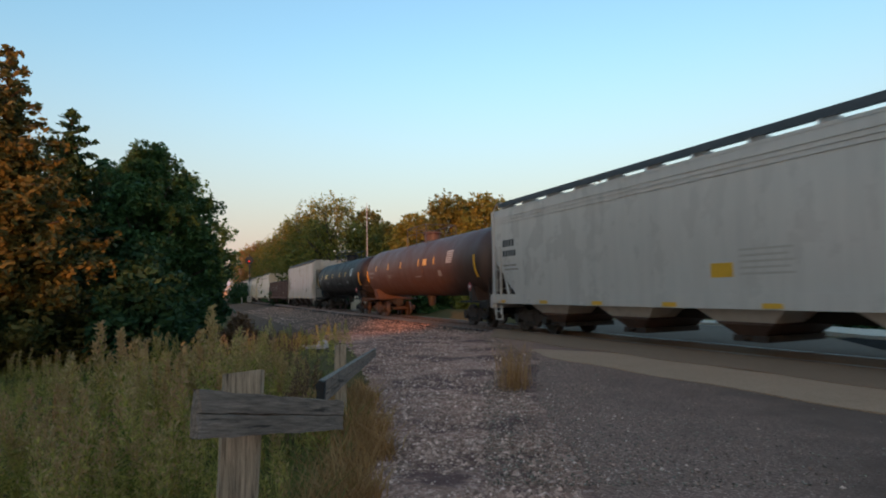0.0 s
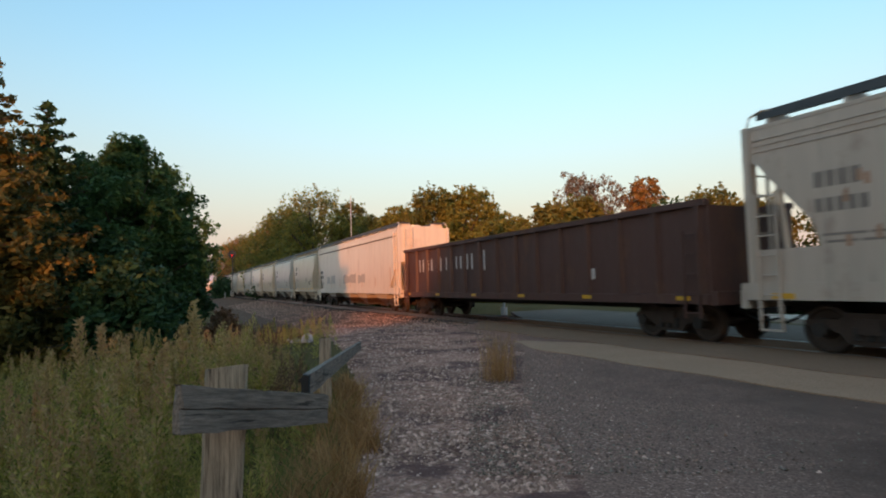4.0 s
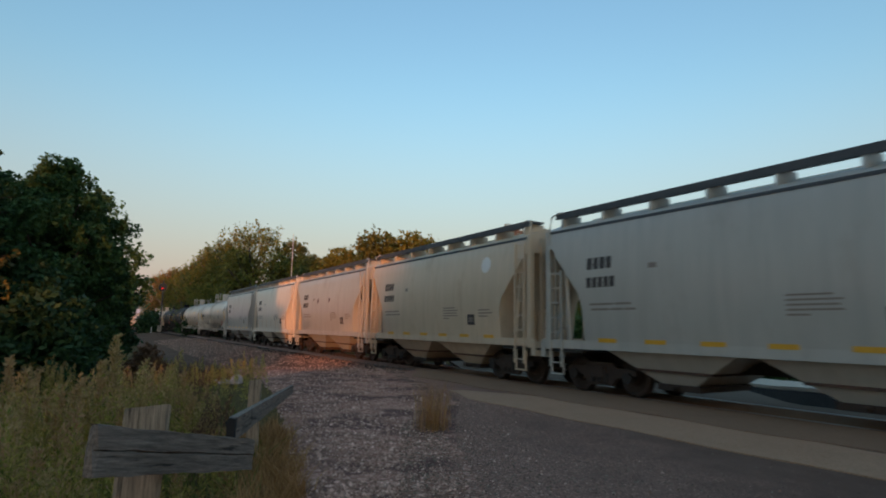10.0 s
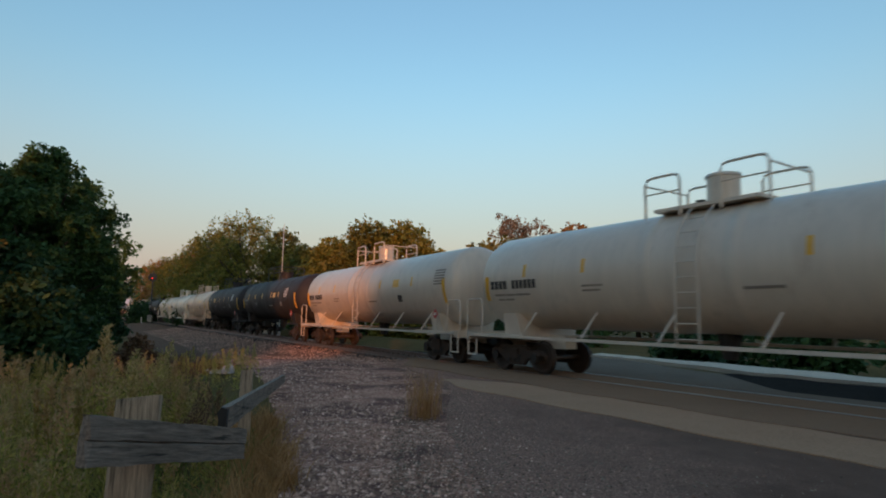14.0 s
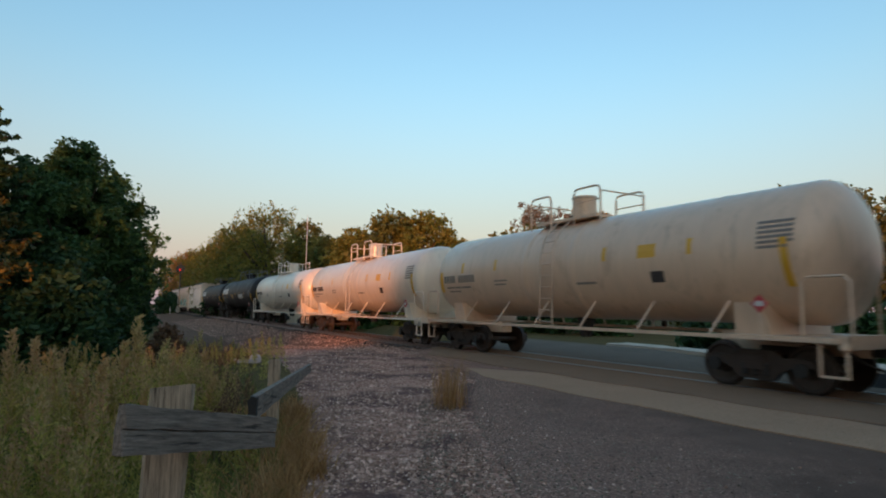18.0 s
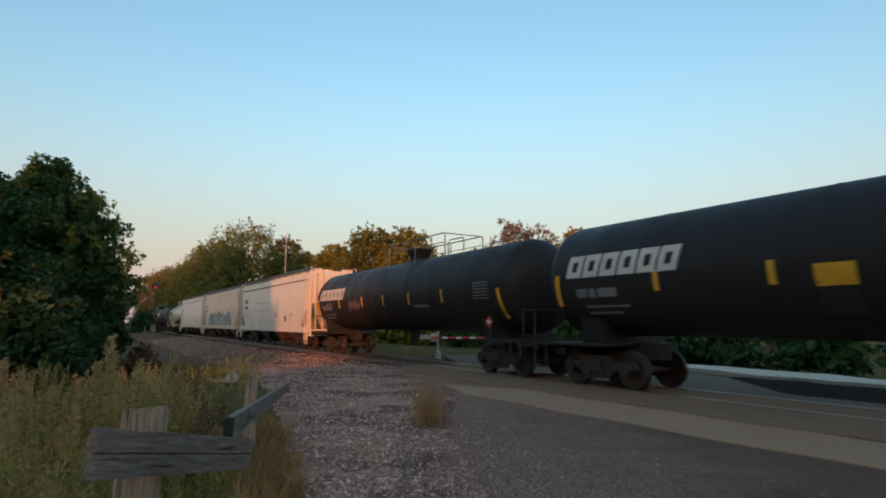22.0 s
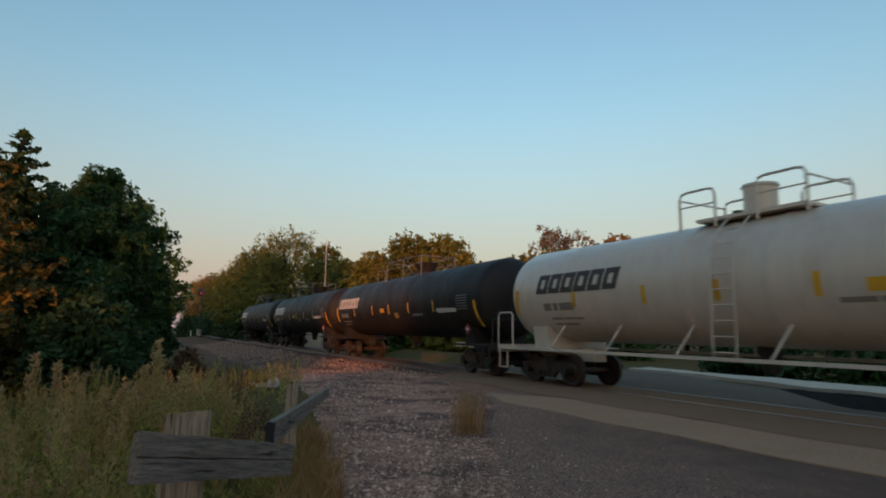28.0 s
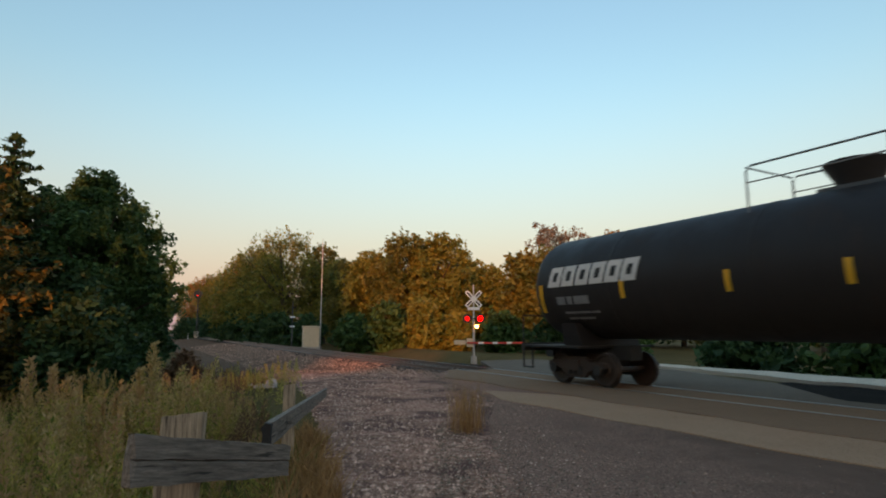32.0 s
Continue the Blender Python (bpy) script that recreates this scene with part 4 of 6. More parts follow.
        for k in range(7):
            x = -hl + 0.4 + (2 * hl - 1.2) * k / 6
            bars(car, lambda a, b: -1.525, x, 1.12, M["yellow"], [0.45], 0.11, name="reflector")
    return car, side_y, hl


def tank_car(length, paint, label, kind, seed, radius=1.5, dome_shift=0.0):
    """Tank car: near side at -y, leading end at +x."""
    car = thing("tank_car", label, "tank car", "cars of the freight train")
    light = paint in ("white", "cream", "grey", "dusty")
    hl, he, zc, skin = length / 2 - 0.55, length / 2 - 0.45, 1.30 + radius, M[paint]   # shell and platform ends
    fr = M[paint] if light else M["under"]
    lettered = kind == "stencilled" and not light
    n = 40

    def side_y(x, z):
        d = min(1.0, abs(z - zc) / radius)
        return -radius * math.sqrt(max(0.0, 1 - d * d)) - 0.004

    rings = []
    dome = 0.65
    for k in range(7):
        a = math.pi / 2 * k / 6
        rings.append((-hl + dome - dome * math.cos(a), max(0.03, radius * math.sin(a))))
    rings += [(-hl + dome + (2 * hl - 2 * dome) * k / 6, radius) for k in range(1, 6)]
    rings += [(-x, r) for x, r in reversed(rings[:7])]
    part("tank", Shape().loft([[(x, -r * math.cos(2 * math.pi * j / n), zc + r * math.sin(2 * math.pi * j / n)) for j in range(n)] for x, r in rings]), skin, car, smooth=40)
    for x in (-hl * 0.62, -hl * 0.2, hl * 0.24, hl * 0.64):
        rr = radius + 0.007
        part("weld_seam", Shape().loft([[(x + d, -(rr - e) * math.cos(2 * math.pi * j / n), zc + (rr - e) * math.sin(2 * math.pi * j / n)) for j in range(n)] for d, e in ((-0.05, 0.02), (-0.03, 0), (0.03, 0), (0.05, 0.02))], caps=False), skin, car, smooth=50)
    # saddles, stub sills, platforms
    for way in (-1, 1):
        x0 = way * (he - 1.75)
        sh = Shape().loft([[(x0 - 0.4, -1.1, 1.02), (x0 + 0.4, -1.1, 1.02), (x0 + 0.4, 1.1, 1.02), (x0 - 0.4, 1.1, 1.02)], [(x0 - 0.28, -1.28, 1.75), (x0 + 0.28, -1.28, 1.75), (x0 + 0.28, 1.28, 1.75), (x0 - 0.28, 1.28, 1.75)]])
        part("saddle", sh, skin, car)
        a, b = sorted((x0 - way * 1.3, way * (length / 2 - 0.55)))
        part("stub_sill", Shape().box(a, b, -0.22, 0.22, 0.72, 1.12), fr, car)
        a, b = sorted((x0 - way * 0.6, way * (he + 0.15)))
        part("end_platform", Shape().box(a, b, -1.5, 1.5, 1.05, 1.11), fr, car)
        part("end_beam", Shape().box(*sorted((way * (he + 0.03), way * (he + 0.17))), -1.5, 1.5, 0.92, 1.16), fr, car)
        rail_pts = [(way * (he - 0.6), -1.45, 1.1), (way * (he - 0.6), -1.45, 2.1), (way * (he - 0.5), -1.45, 2.2), (way * (he + 0.12), -1.45, 2.2), (way * (he + 0.22), -1.45, 2.1), (way * (he + 0.22), -1.45, 1.1)]
        if light:
            for sd in (-1, 1):
                part("hand_rail", Shape().tube([(x, sd * 1.45, z) for x, _, z in rail_pts], 0.028, 6), fr, car, smooth=60)
        else:
            part("hand_rail", Shape().tube([(way * (he + 0.2), y, z) for y, z in ((-1.4, 1.1), (-1.4, 2.0), (1.4, 2.0), (1.4, 1.1))], 0.025, 6), fr, car, smooth=60)
        for sd in (-1, 1):
            part("step", Shape().box(way * (he - 0.1) - 0.24, way * (he - 0.1) + 0.24, sd * 1.46 - 0.03, sd * 1.46 + 0.03, 0.42, 0.46).box(way * (he - 0.1) - 0.24, way * (he - 0.1) - 0.2, sd * 1.46 - 0.02, sd * 1.46 + 0.02, 0.42, 1.06).box(way * (he - 0.1) + 0.2, way * (he - 0.1) + 0.24, sd * 1.46 - 0.02, sd * 1.46 + 0.02, 0.42, 1.06), fr, car)
        truck(car, way * (length / 2 - (1.95 if lettered and way == 1 else 2.2)))
        coupler(car, way * (length / 2 - 0.85), way)
    # running rail along the bottom with struts
    if light:
        for sd in (-1, 1):
            part("side_rail", Shape().box(-he, he, sd * 1.5 - 0.035, sd * 1.5 + 0.035, 1.02, 1.10), fr, car, "long pipe rail along the tank's foot")
            for k in range(6):
                x = -hl + 2.4 + (2 * hl - 4.8) * k / 5
                part("strut", Shape().tube([(x, sd * 1.48, 1.05), (x + 0.24, sd * 1.08, zc - 0.98)], 0.03, 6), fr, car)
    # manway, valves, platform and rails on top
    zt = zc + radius
    px = -hl * 0.04 if kind != "stencilled" else 0.2
    dome_x = px + 0.2 if kind != "stencilled" or light else dome_shift
    mid = dome_x if kind == "stencilled" else px
    wide = 0.85 if light else 0.40
    part("top_platform", Shape().box(mid - 1.5 * wide, mid + 1.5 * wide, -wide, wide, zt - 0.06, zt + 0.02), M["walk"] if not light else fr, car)
    if kind == "stencilled" and not light:
        part("manway", Shape().tube([(dome_x, 0, zt - 0.1), (dome_x, 0, zt + 0.10), (dome_x, 0, zt + 0.42), (dome_x, 0, zt + 0.50)], [0.40, 0.40, 0.58, 0.60], 16), skin, car, smooth=35)
    elif light:
        part("manway", Shape().tube([(dome_x - 0.2, 0, zt - 0.1), (dome_x - 0.2, 0, zt + 0.68), (dome_x - 0.2, 0, zt + 0.70), (dome_x - 0.2, 0, zt + 0.76)], [0.36, 0.36, 0.40, 0.38], 18), skin, car, smooth=35)
    else:
        part("manway", Shape().tube([(dome_x, 0, zt - 0.1), (dome_x, 0, zt + 0.36), (dome_x, 0, zt + 0.40), (dome_x, 0, zt + 0.5)], [0.45, 0.45, 0.52, 0.50], 16), skin, car, smooth=35)
    if light:
        for x0 in (px - 1.15, px + 0.95):
            rr = radius + 0.016
            part("wrap_band", Shape().loft([[(x0 + d, -(rr - e) * math.cos(2 * math.pi * j / n), zc + (rr - e) * math.sin(2 * math.pi * j / n)) for j in range(n)] for d, e in ((-0.17, 0.03), (-0.13, 0), (0.13, 0), (0.17, 0.03))], caps=False), skin, car, smooth=50)
    part("valve", Shape().tube([(px - 0.7, 0.2, zt), (px - 0.7, 0.2, zt + 0.3)], 0.12, 8).tube([(px - 0.7, 0.05, zt + 0.25), (px - 0.7, 0.35, zt + 0.25)], 0.05, 6), M["under"], car)
    rl = 2.05 if kind == "stencilled" else 1.45
    hi = zt + 0.72 if kind == "stencilled" else zt + 0.8
    hoops = [(-1.5, -0.55), (0.45, 1.5)] if light else []
    for a, b in hoops:
        for sd in (-1, 1):
            y = sd * 0.86
            part("platform_rail", Shape().tube([(px + a, y, zt - 0.2), (px + a, y, hi - 0.14), (px + a + 0.06, y, hi - 0.03), (px + a + 0.2, y, hi), (px + b - 0.2, y, hi), (px + b - 0.06, y, hi - 0.03), (px + b, y, hi - 0.14), (px + b, y, zt - 0.2)], 0.032, 8)
                 .tube([(px + a, y, (zt + hi) / 2), (px + b, y, (zt + hi) / 2)], 0.02, 6), fr, car, smooth=60)
    if hoops:
        for way in (-1, 1):
            part("platform_rail", Shape().tube([(px + way * 1.5, -0.86, hi - 0.16), (px + way * 1.5, 0.86, hi - 0.16)], 0.022, 6), fr, car)
    else:
        a, b = (px - rl, px + rl) if kind != "stencilled" else (dome_x - 2.9, dome_x + 1.3) if dome_shift > 1 else (dome_x - (1.75 if dome_shift < 0 else 1.2), dome_x + 3.6)
        tube_mat = M["dull"] if kind == "stencilled" else M["walk"]
        for sd in (-1, 1):
            y = sd * 0.88
            part("platform_rail", Shape().tube([(a, y, zt - 0.3), (a, y, hi - 0.1), (a + 0.1, y, hi), (b - 0.1, y, hi), (b, y, hi - 0.1), (b, y, zt - 0.3)], 0.024, 6)
                 .tube([(a, y, (zt + hi) / 2), (b, y, (zt + hi) / 2)], 0.016, 6).tube([((a + b) / 2, y, zt - 0.3), ((a + b) / 2, y, hi)], 0.020, 6), tube_mat, car, smooth=60)
        if kind == "stencilled":                         # lower loop beyond the platform
            c0, c1 = (a - 1.3, a - 0.25) if dome_shift > 1 else (b + 0.25, b + 1.3)
            for sd in (-1, 1):
                part("walkway_rail", Shape().tube([(c0, sd * 0.88, zt - 0.3), (c0, sd * 0.88, hi - 0.40), (c0 + 0.1, sd * 0.88, hi - 0.34), (c1 - 0.1, sd * 0.88, hi - 0.34), (c1, sd * 0.88, hi - 0.40), (c1, sd * 0.88, zt - 0.3)], 0.022, 6), tube_mat, car, smooth=60)
        for x in (a, b):
            part("platform_rail", Shape().tube([(x, -0.88, hi - 0.02), (x, 0.88, hi - 0.02)], 0.020, 6), tube_mat, car)
    # side ladder at mid-length, bent over the shoulder
    if light:
        sh = Shape()
        for dx in (-0.27, 0.27):
            pts = [(px + dx, -1.56, 1.05), (px + dx, -radius - 0.09, zc + 0.1)]
            for k in range(1, 6):
                a = radians(14 * k)
                pts.append((px + dx, -(radius + 0.09) * math.cos(a), zc + 0.1 + (radius + 0.05) * math.sin(a)))
            sh.tube(pts, 0.022, 6)
        for k in range(9):
            z = 1.2 + 0.33 * k
            y = -1.57 if z < zc + 0.1 else -(radius + 0.09) * math.sqrt(max(0, 1 - ((z - zc - 0.1) / (radius + 0.05)) ** 2))
            sh.tube([(px - 0.22, y, z), (px + 0.22, y, z)], 0.018, 6)
        part("side_ladder", sh, fr, car, "steel ladder bent over the tank's shoulder", smooth=60)
    part("outlet_valve", Shape().tube([(px, 0, 1.35), (px, 0, 0.75)], [0.28, 0.16], 12), M["under"], car, smooth=40)
    # markings
    tp = M["yellow"]
    if kind == "stencilled":
        ink = M["chalk"] if not light else M["ink"]
        x = -hl + (1.75 if light else 1.10)
        for k in range(6):                              # six plain hollow blocks
            xx, z0, z1 = x + 0.56 * k, zc - 0.04, zc + 0.53
            for a, b, c, d in ((0, 0.15, z0, z1), (0.15, 0.34, z1 - 0.15, z1), (0.34, 0.49, z0, z1), (0.15, 0.34, z0, z0 + 0.15)):
                zs = [c + (d - c) * j / 5 for j in range(6)]
                edge_a, edge_b = [(xx + a + 0.22 * (z - z0), z) for z in zs], [(xx + b + 0.22 * (z - z0), z) for z in zs]
                panel(car, side_y, edge_a[:1] + edge_b + edge_a[:0:-1], ink, "name_block", "", 0.012)
        sub = M["dull"] if lettered else M["greyink"]
        bars(car, side_y, x + 0.30, zc - 0.44, sub, [0.34, 0.20, 0.58], 0.22, 0.08)
        bars(car, side_y, x + 0.50, zc - 0.78, sub, [0.5, 0.45, 0.3], 0.06)
        bars(car, side_y, x + 0.55, zc - 0.94, sub, [0.35, 0.6], 0.06)
        for k, xx in enumerate((-0.58, -0.295 if seed == 22 else -0.262, -0.01, 0.25, 0.53)):
            bars(car, side_y, hl * xx, zc - 0.24, tp, [0.14], 0.46, name="reflector")
        if seed == 22:
            bars(car, side_y, hl * -0.205, zc - 0.80, M["signblack"], [0.66], 0.46, name="blanked_patch")
            bars(car, side_y, hl * -0.205, zc - 0.34, tp, [0.66], 0.40, name="warning_plate")
        elif lettered and dome_shift > 1:
            bars(car, side_y, -1.15, zc - 0.28, tp, [0.52], 0.20, name="warning_plate")
            bars(car, side_y, 0.62, zc - 0.55, M["olive_tag"], [0.44], 0.24, name="warning_plate")
        elif light:
            bars(car, side_y, hl * 0.36, zc - 0.30, tp, [0.42], 0.24, name="warning_plate")
        if lettered:
            for k in range(6):                          # data table of thin lines
                bars(car, side_y, hl * 0.76, zc + 0.10 - 0.10 * k, M["dull"], [0.40, 0.42], 0.032, 0.03, name="data_line")
        else:
            bars(car, side_y, hl * 0.5, zc + 0.05, M["greyink"], [0.75], 0.42, name="data_plate")
        bars(car, side_y, hl * 0.3, zc - 0.55, sub, [0.6, 0.4], 0.10)
    else:
        sub = M["dull"] if not light else M["greyink"]
        if not light:
            bars(car, side_y, -hl + 1.0, zc - 0.05, sub, [0.3, 0.5, 0.4], 0.14, name="reporting_mark")
            bars(car, side_y, -hl + 1.1, zc - 0.32, sub, [0.9], 0.06)
        bars(car, side_y, -hl * 0.42, zc - 0.3, sub, [0.7], 0.05)
        bars(car, side_y, -hl * 0.42, zc - 0.42, sub, [0.6], 0.05)
        for k, xx in enumerate((-0.70, -0.42, 0.25, 0.60) if light else (-0.70, -0.42, -0.16, 0.16, 0.40)):
            bars(car, side_y, hl * xx, zc + 0.22, tp, [0.12], 0.36, name="reflector")
        bars(car, side_y, hl * (0.41 if light else 0.24 if seed % 2 else -0.5), zc + 0.20, tp, [0.52], 0.32, name="warning_plate")
        for k in range(6):
            bars(car, side_y, hl * (0.82 if light else 0.58), zc + 0.55 - 0.1 * k, M["chalk"] if not light else M["greyink"], [0.7 - 0.1 * (k == 5)], 0.055)
        if light:
            bars(car, side_y, -hl + 0.95, zc - 0.16, M["ink"] if paint in ("white", "dusty") else sub, [0.15] * 4, 0.25, 0.05, name="reporting_mark")
            bars(car, side_y, -hl + 1.95, zc - 0.16, M["ink"] if paint in ("white", "dusty") else sub, [0.13] * 6, 0.25, 0.05, name="reporting_mark")
            bars(car, side_y, -hl + 1.1, zc - 0.46, sub, [0.5, 0.4, 0.6], 0.06)
            bars(car, side_y, -hl + 1.2, zc - 0.60, sub, [0.3, 0.4], 0.05)
        bars(car, side_y, hl * 0.46, zc - 0.42, M["ink"] if light else M["dull"], [0.36], 0.26, name="data_plate")
        bars(car, side_y, hl * 0.1, zc - 0.5, sub, [0.8], 0.06)
    # end reflectors and hazard diamond
    drop = 0.34 if lettered else 0.0
    for x0, x1, z0, z1 in ((hl - 0.80, hl - 0.86, zc - 0.72 - drop, zc + 0.22 - drop), (-hl + 0.66, -hl + 0.70, zc - 0.62 - 0.4 * drop, zc + 0.12 - 0.2 * drop)):
        zs = [z0 + (z1 - z0) * k / 6 for k in range(7)]
        lean = [x0 + (x1 - x0) * k / 6 for k in range(7)]
        panel(car, side_y, [(lean[0], z0)] + [(x + 0.14, z) for x, z in zip(lean, zs)] + [(x, z) for x, z in zip(lean[:0:-1], zs[:0:-1])], tp, "reflector", "", 0.02)
    zp = 1.66 if lettered else 1.72
    pk = Shape().extrude([(hl - 1.45, zp), (hl - 1.27, zp - 0.18), (hl - 1.09, zp), (hl - 1.27, zp + 0.18)], 1, -1.50, -1.47)
    part("placard", pk, M["redink"], car, "red hazard diamond with a white band")
    part("placard_band", Shape().box(hl - 1.36, hl - 1.18, -1.505, -1.47, zp - 0.05, zp + 0.05), M["chalk"], car)
    part("placard_post", Shape().box(hl - 1.32, hl - 1.22, -1.468, -1.44, 1.1, 1.6), fr, car)
    return car, side_y, hl


def gondola_car(length, label, seed):
    car = thing("gondola_car", label, "gondola car", "cars of the freight train")
    hl, top = length / 2 - 0.6, 3.15
    mat = M["gondola"]
    for sd in (-1, 1):
        y0, y1 = sorted((sd * 1.40, sd * 1.44))
        part("side_wall", Shape().box(-hl, hl, y0, y1, 1.1, top), mat, car)
        part("top_chord", Shape().box(-hl, hl, *sorted((sd * 1.36, sd * 1.55)), top, top + 0.14), mat, car)
        part("side_sill", Shape().box(-hl, hl, *sorted((sd * 1.38, sd * 1.56)), 0.92, 1.14), mat, car)
        for k in range(15):
            x = -hl + 0.25 + (2 * hl - 0.5) * k / 14
            part("rib", Shape().loft([[(x - 0.1, sd * 1.44, 1.14), (x - 0.06, sd * 1.54, 1.14), (x + 0.06, sd * 1.54, 1.14), (x + 0.1, sd * 1.44, 1.14)], [(x - 0.1, sd * 1.44, top), (x - 0.06, sd * 1.54, top), (x + 0.06, sd * 1.54, top), (x + 0.1, sd * 1.44, top)]]), mat, car)
    for way in (-1, 1):
        part("end_wall", Shape().box(*sorted((way * hl, way * (hl - 0.05))), -1.4, 1.4, 1.1, top), mat, car)
        part("end_sill", Shape().box(*sorted((way * hl, way * (hl + 0.18))), -1.5, 1.5, 0.9, 1.2), mat, car)
        for sd in (-1, 1):
            ladder(car, way * (hl - 0.4), sd * 1.6, 0.6, 2.6, mat)
        truck(car, way * (length / 2 - 2.2))
        coupler(car, way * (length / 2 - 0.85), way)
    part("floor", Shape().box(-hl, hl, -1.4, 1.4, 1.02, 1.10), mat, car)
    part("centre_sill", Shape().box(-hl, hl, -0.2, 0.2, 0.7, 1.0), M["under"], car)
    sy = lambda x, z: -1.552  # noqa: E731
    rng = random.Random(seed)
    for k in range(7):
        x = -hl * 0.8 + 1.0 * k
        bars(car, lambda a, b: -1.441, x, 2.4, M["chalk"], [0.10, 0.12], 0.5 + 0.3 * rng.random(), 0.3, "stencil")
    for k in range(6):
        bars(car, lambda a, b: -1.565, -hl + 0.5 + (2 * hl - 1.4) * k / 5, 1.05, M["yellow"], [0.4], 0.1, name="reflector")
    bars(car, lambda a, b: -1.441, hl * 0.55, 1.7, M["chalk"], [0.3], 0.3, name="data_plate")
    return car, sy, hl


# ---------------------------------------------------------------- the train, in order of passing
# rear end of each car along the line at the start, kind and dress
TRAIN = [
    ("A", 2.20, "long", "gloss"), ("B", 20.95, "tank", "brown"), ("C", 38.31, "tank", "black"), ("D", 56.16, "long", "rusty"),
    ("E", 76.00, "gondola", ""), ("F", 95.68, "long", "white"), ("G", 107.15, "short", "tan"), ("H", 119.22, "short", "bluegrey"),
    ("I", 131.16, "short", "tan"), ("J", 142.81, "short", "white"), ("K", 154.69, "short", "bluegrey"), ("L", 166.70, "short", "tan"),
    ("M", 178.32, "short", "bluegrey"), ("N", 189.79, "short", "white"), ("O", 201.86, "short", "grey"), ("P", 219.30, "tank", "dusty"),
    ("Q", 236.75, "tank", "dusty"), ("R", 252.90, "tank", "sooty"), ("S", 269.28, "tank", "sooty"), ("T", 284.85, "tank", "cream"),
    ("U", 301.90, "tank", "white"), ("V", 319.10, "tank", "white"), ("W", 338.17, "stencilled", "black"), ("X", 357.38, "stencilled", "black"),
    ("Y", 375.85, "long", "white"), ("Z", 394.72, "long", "cream"), ("a", 413.99, "long", "white"), ("b", 430.98, "stencilled", "dusty"),
    ("c", 450.11, "stencilled", "black"), ("d", 469.18, "stencilled", "black"), ("e", 488.63, "stencilled", "black"),
]
HUES = {"grey": "grey", "dusty": "dusty off-white", "gloss": "clean light grey", "rusty": "rust-streaked off-white", "white": "white", "tan": "tan", "bluegrey": "blue-grey", "cream": "cream", "brown": "oxide-brown", "black": "black", "sooty": "faded black"}


def travelled(t):
    u = t / 10.0
    return 164.80271 * u + 2.9156632 * u ** 2 - 17.708686 * u ** 3 + 13.729006 * u ** 4 - 4.277734 * u ** 5 + 0.47509142 * u ** 6


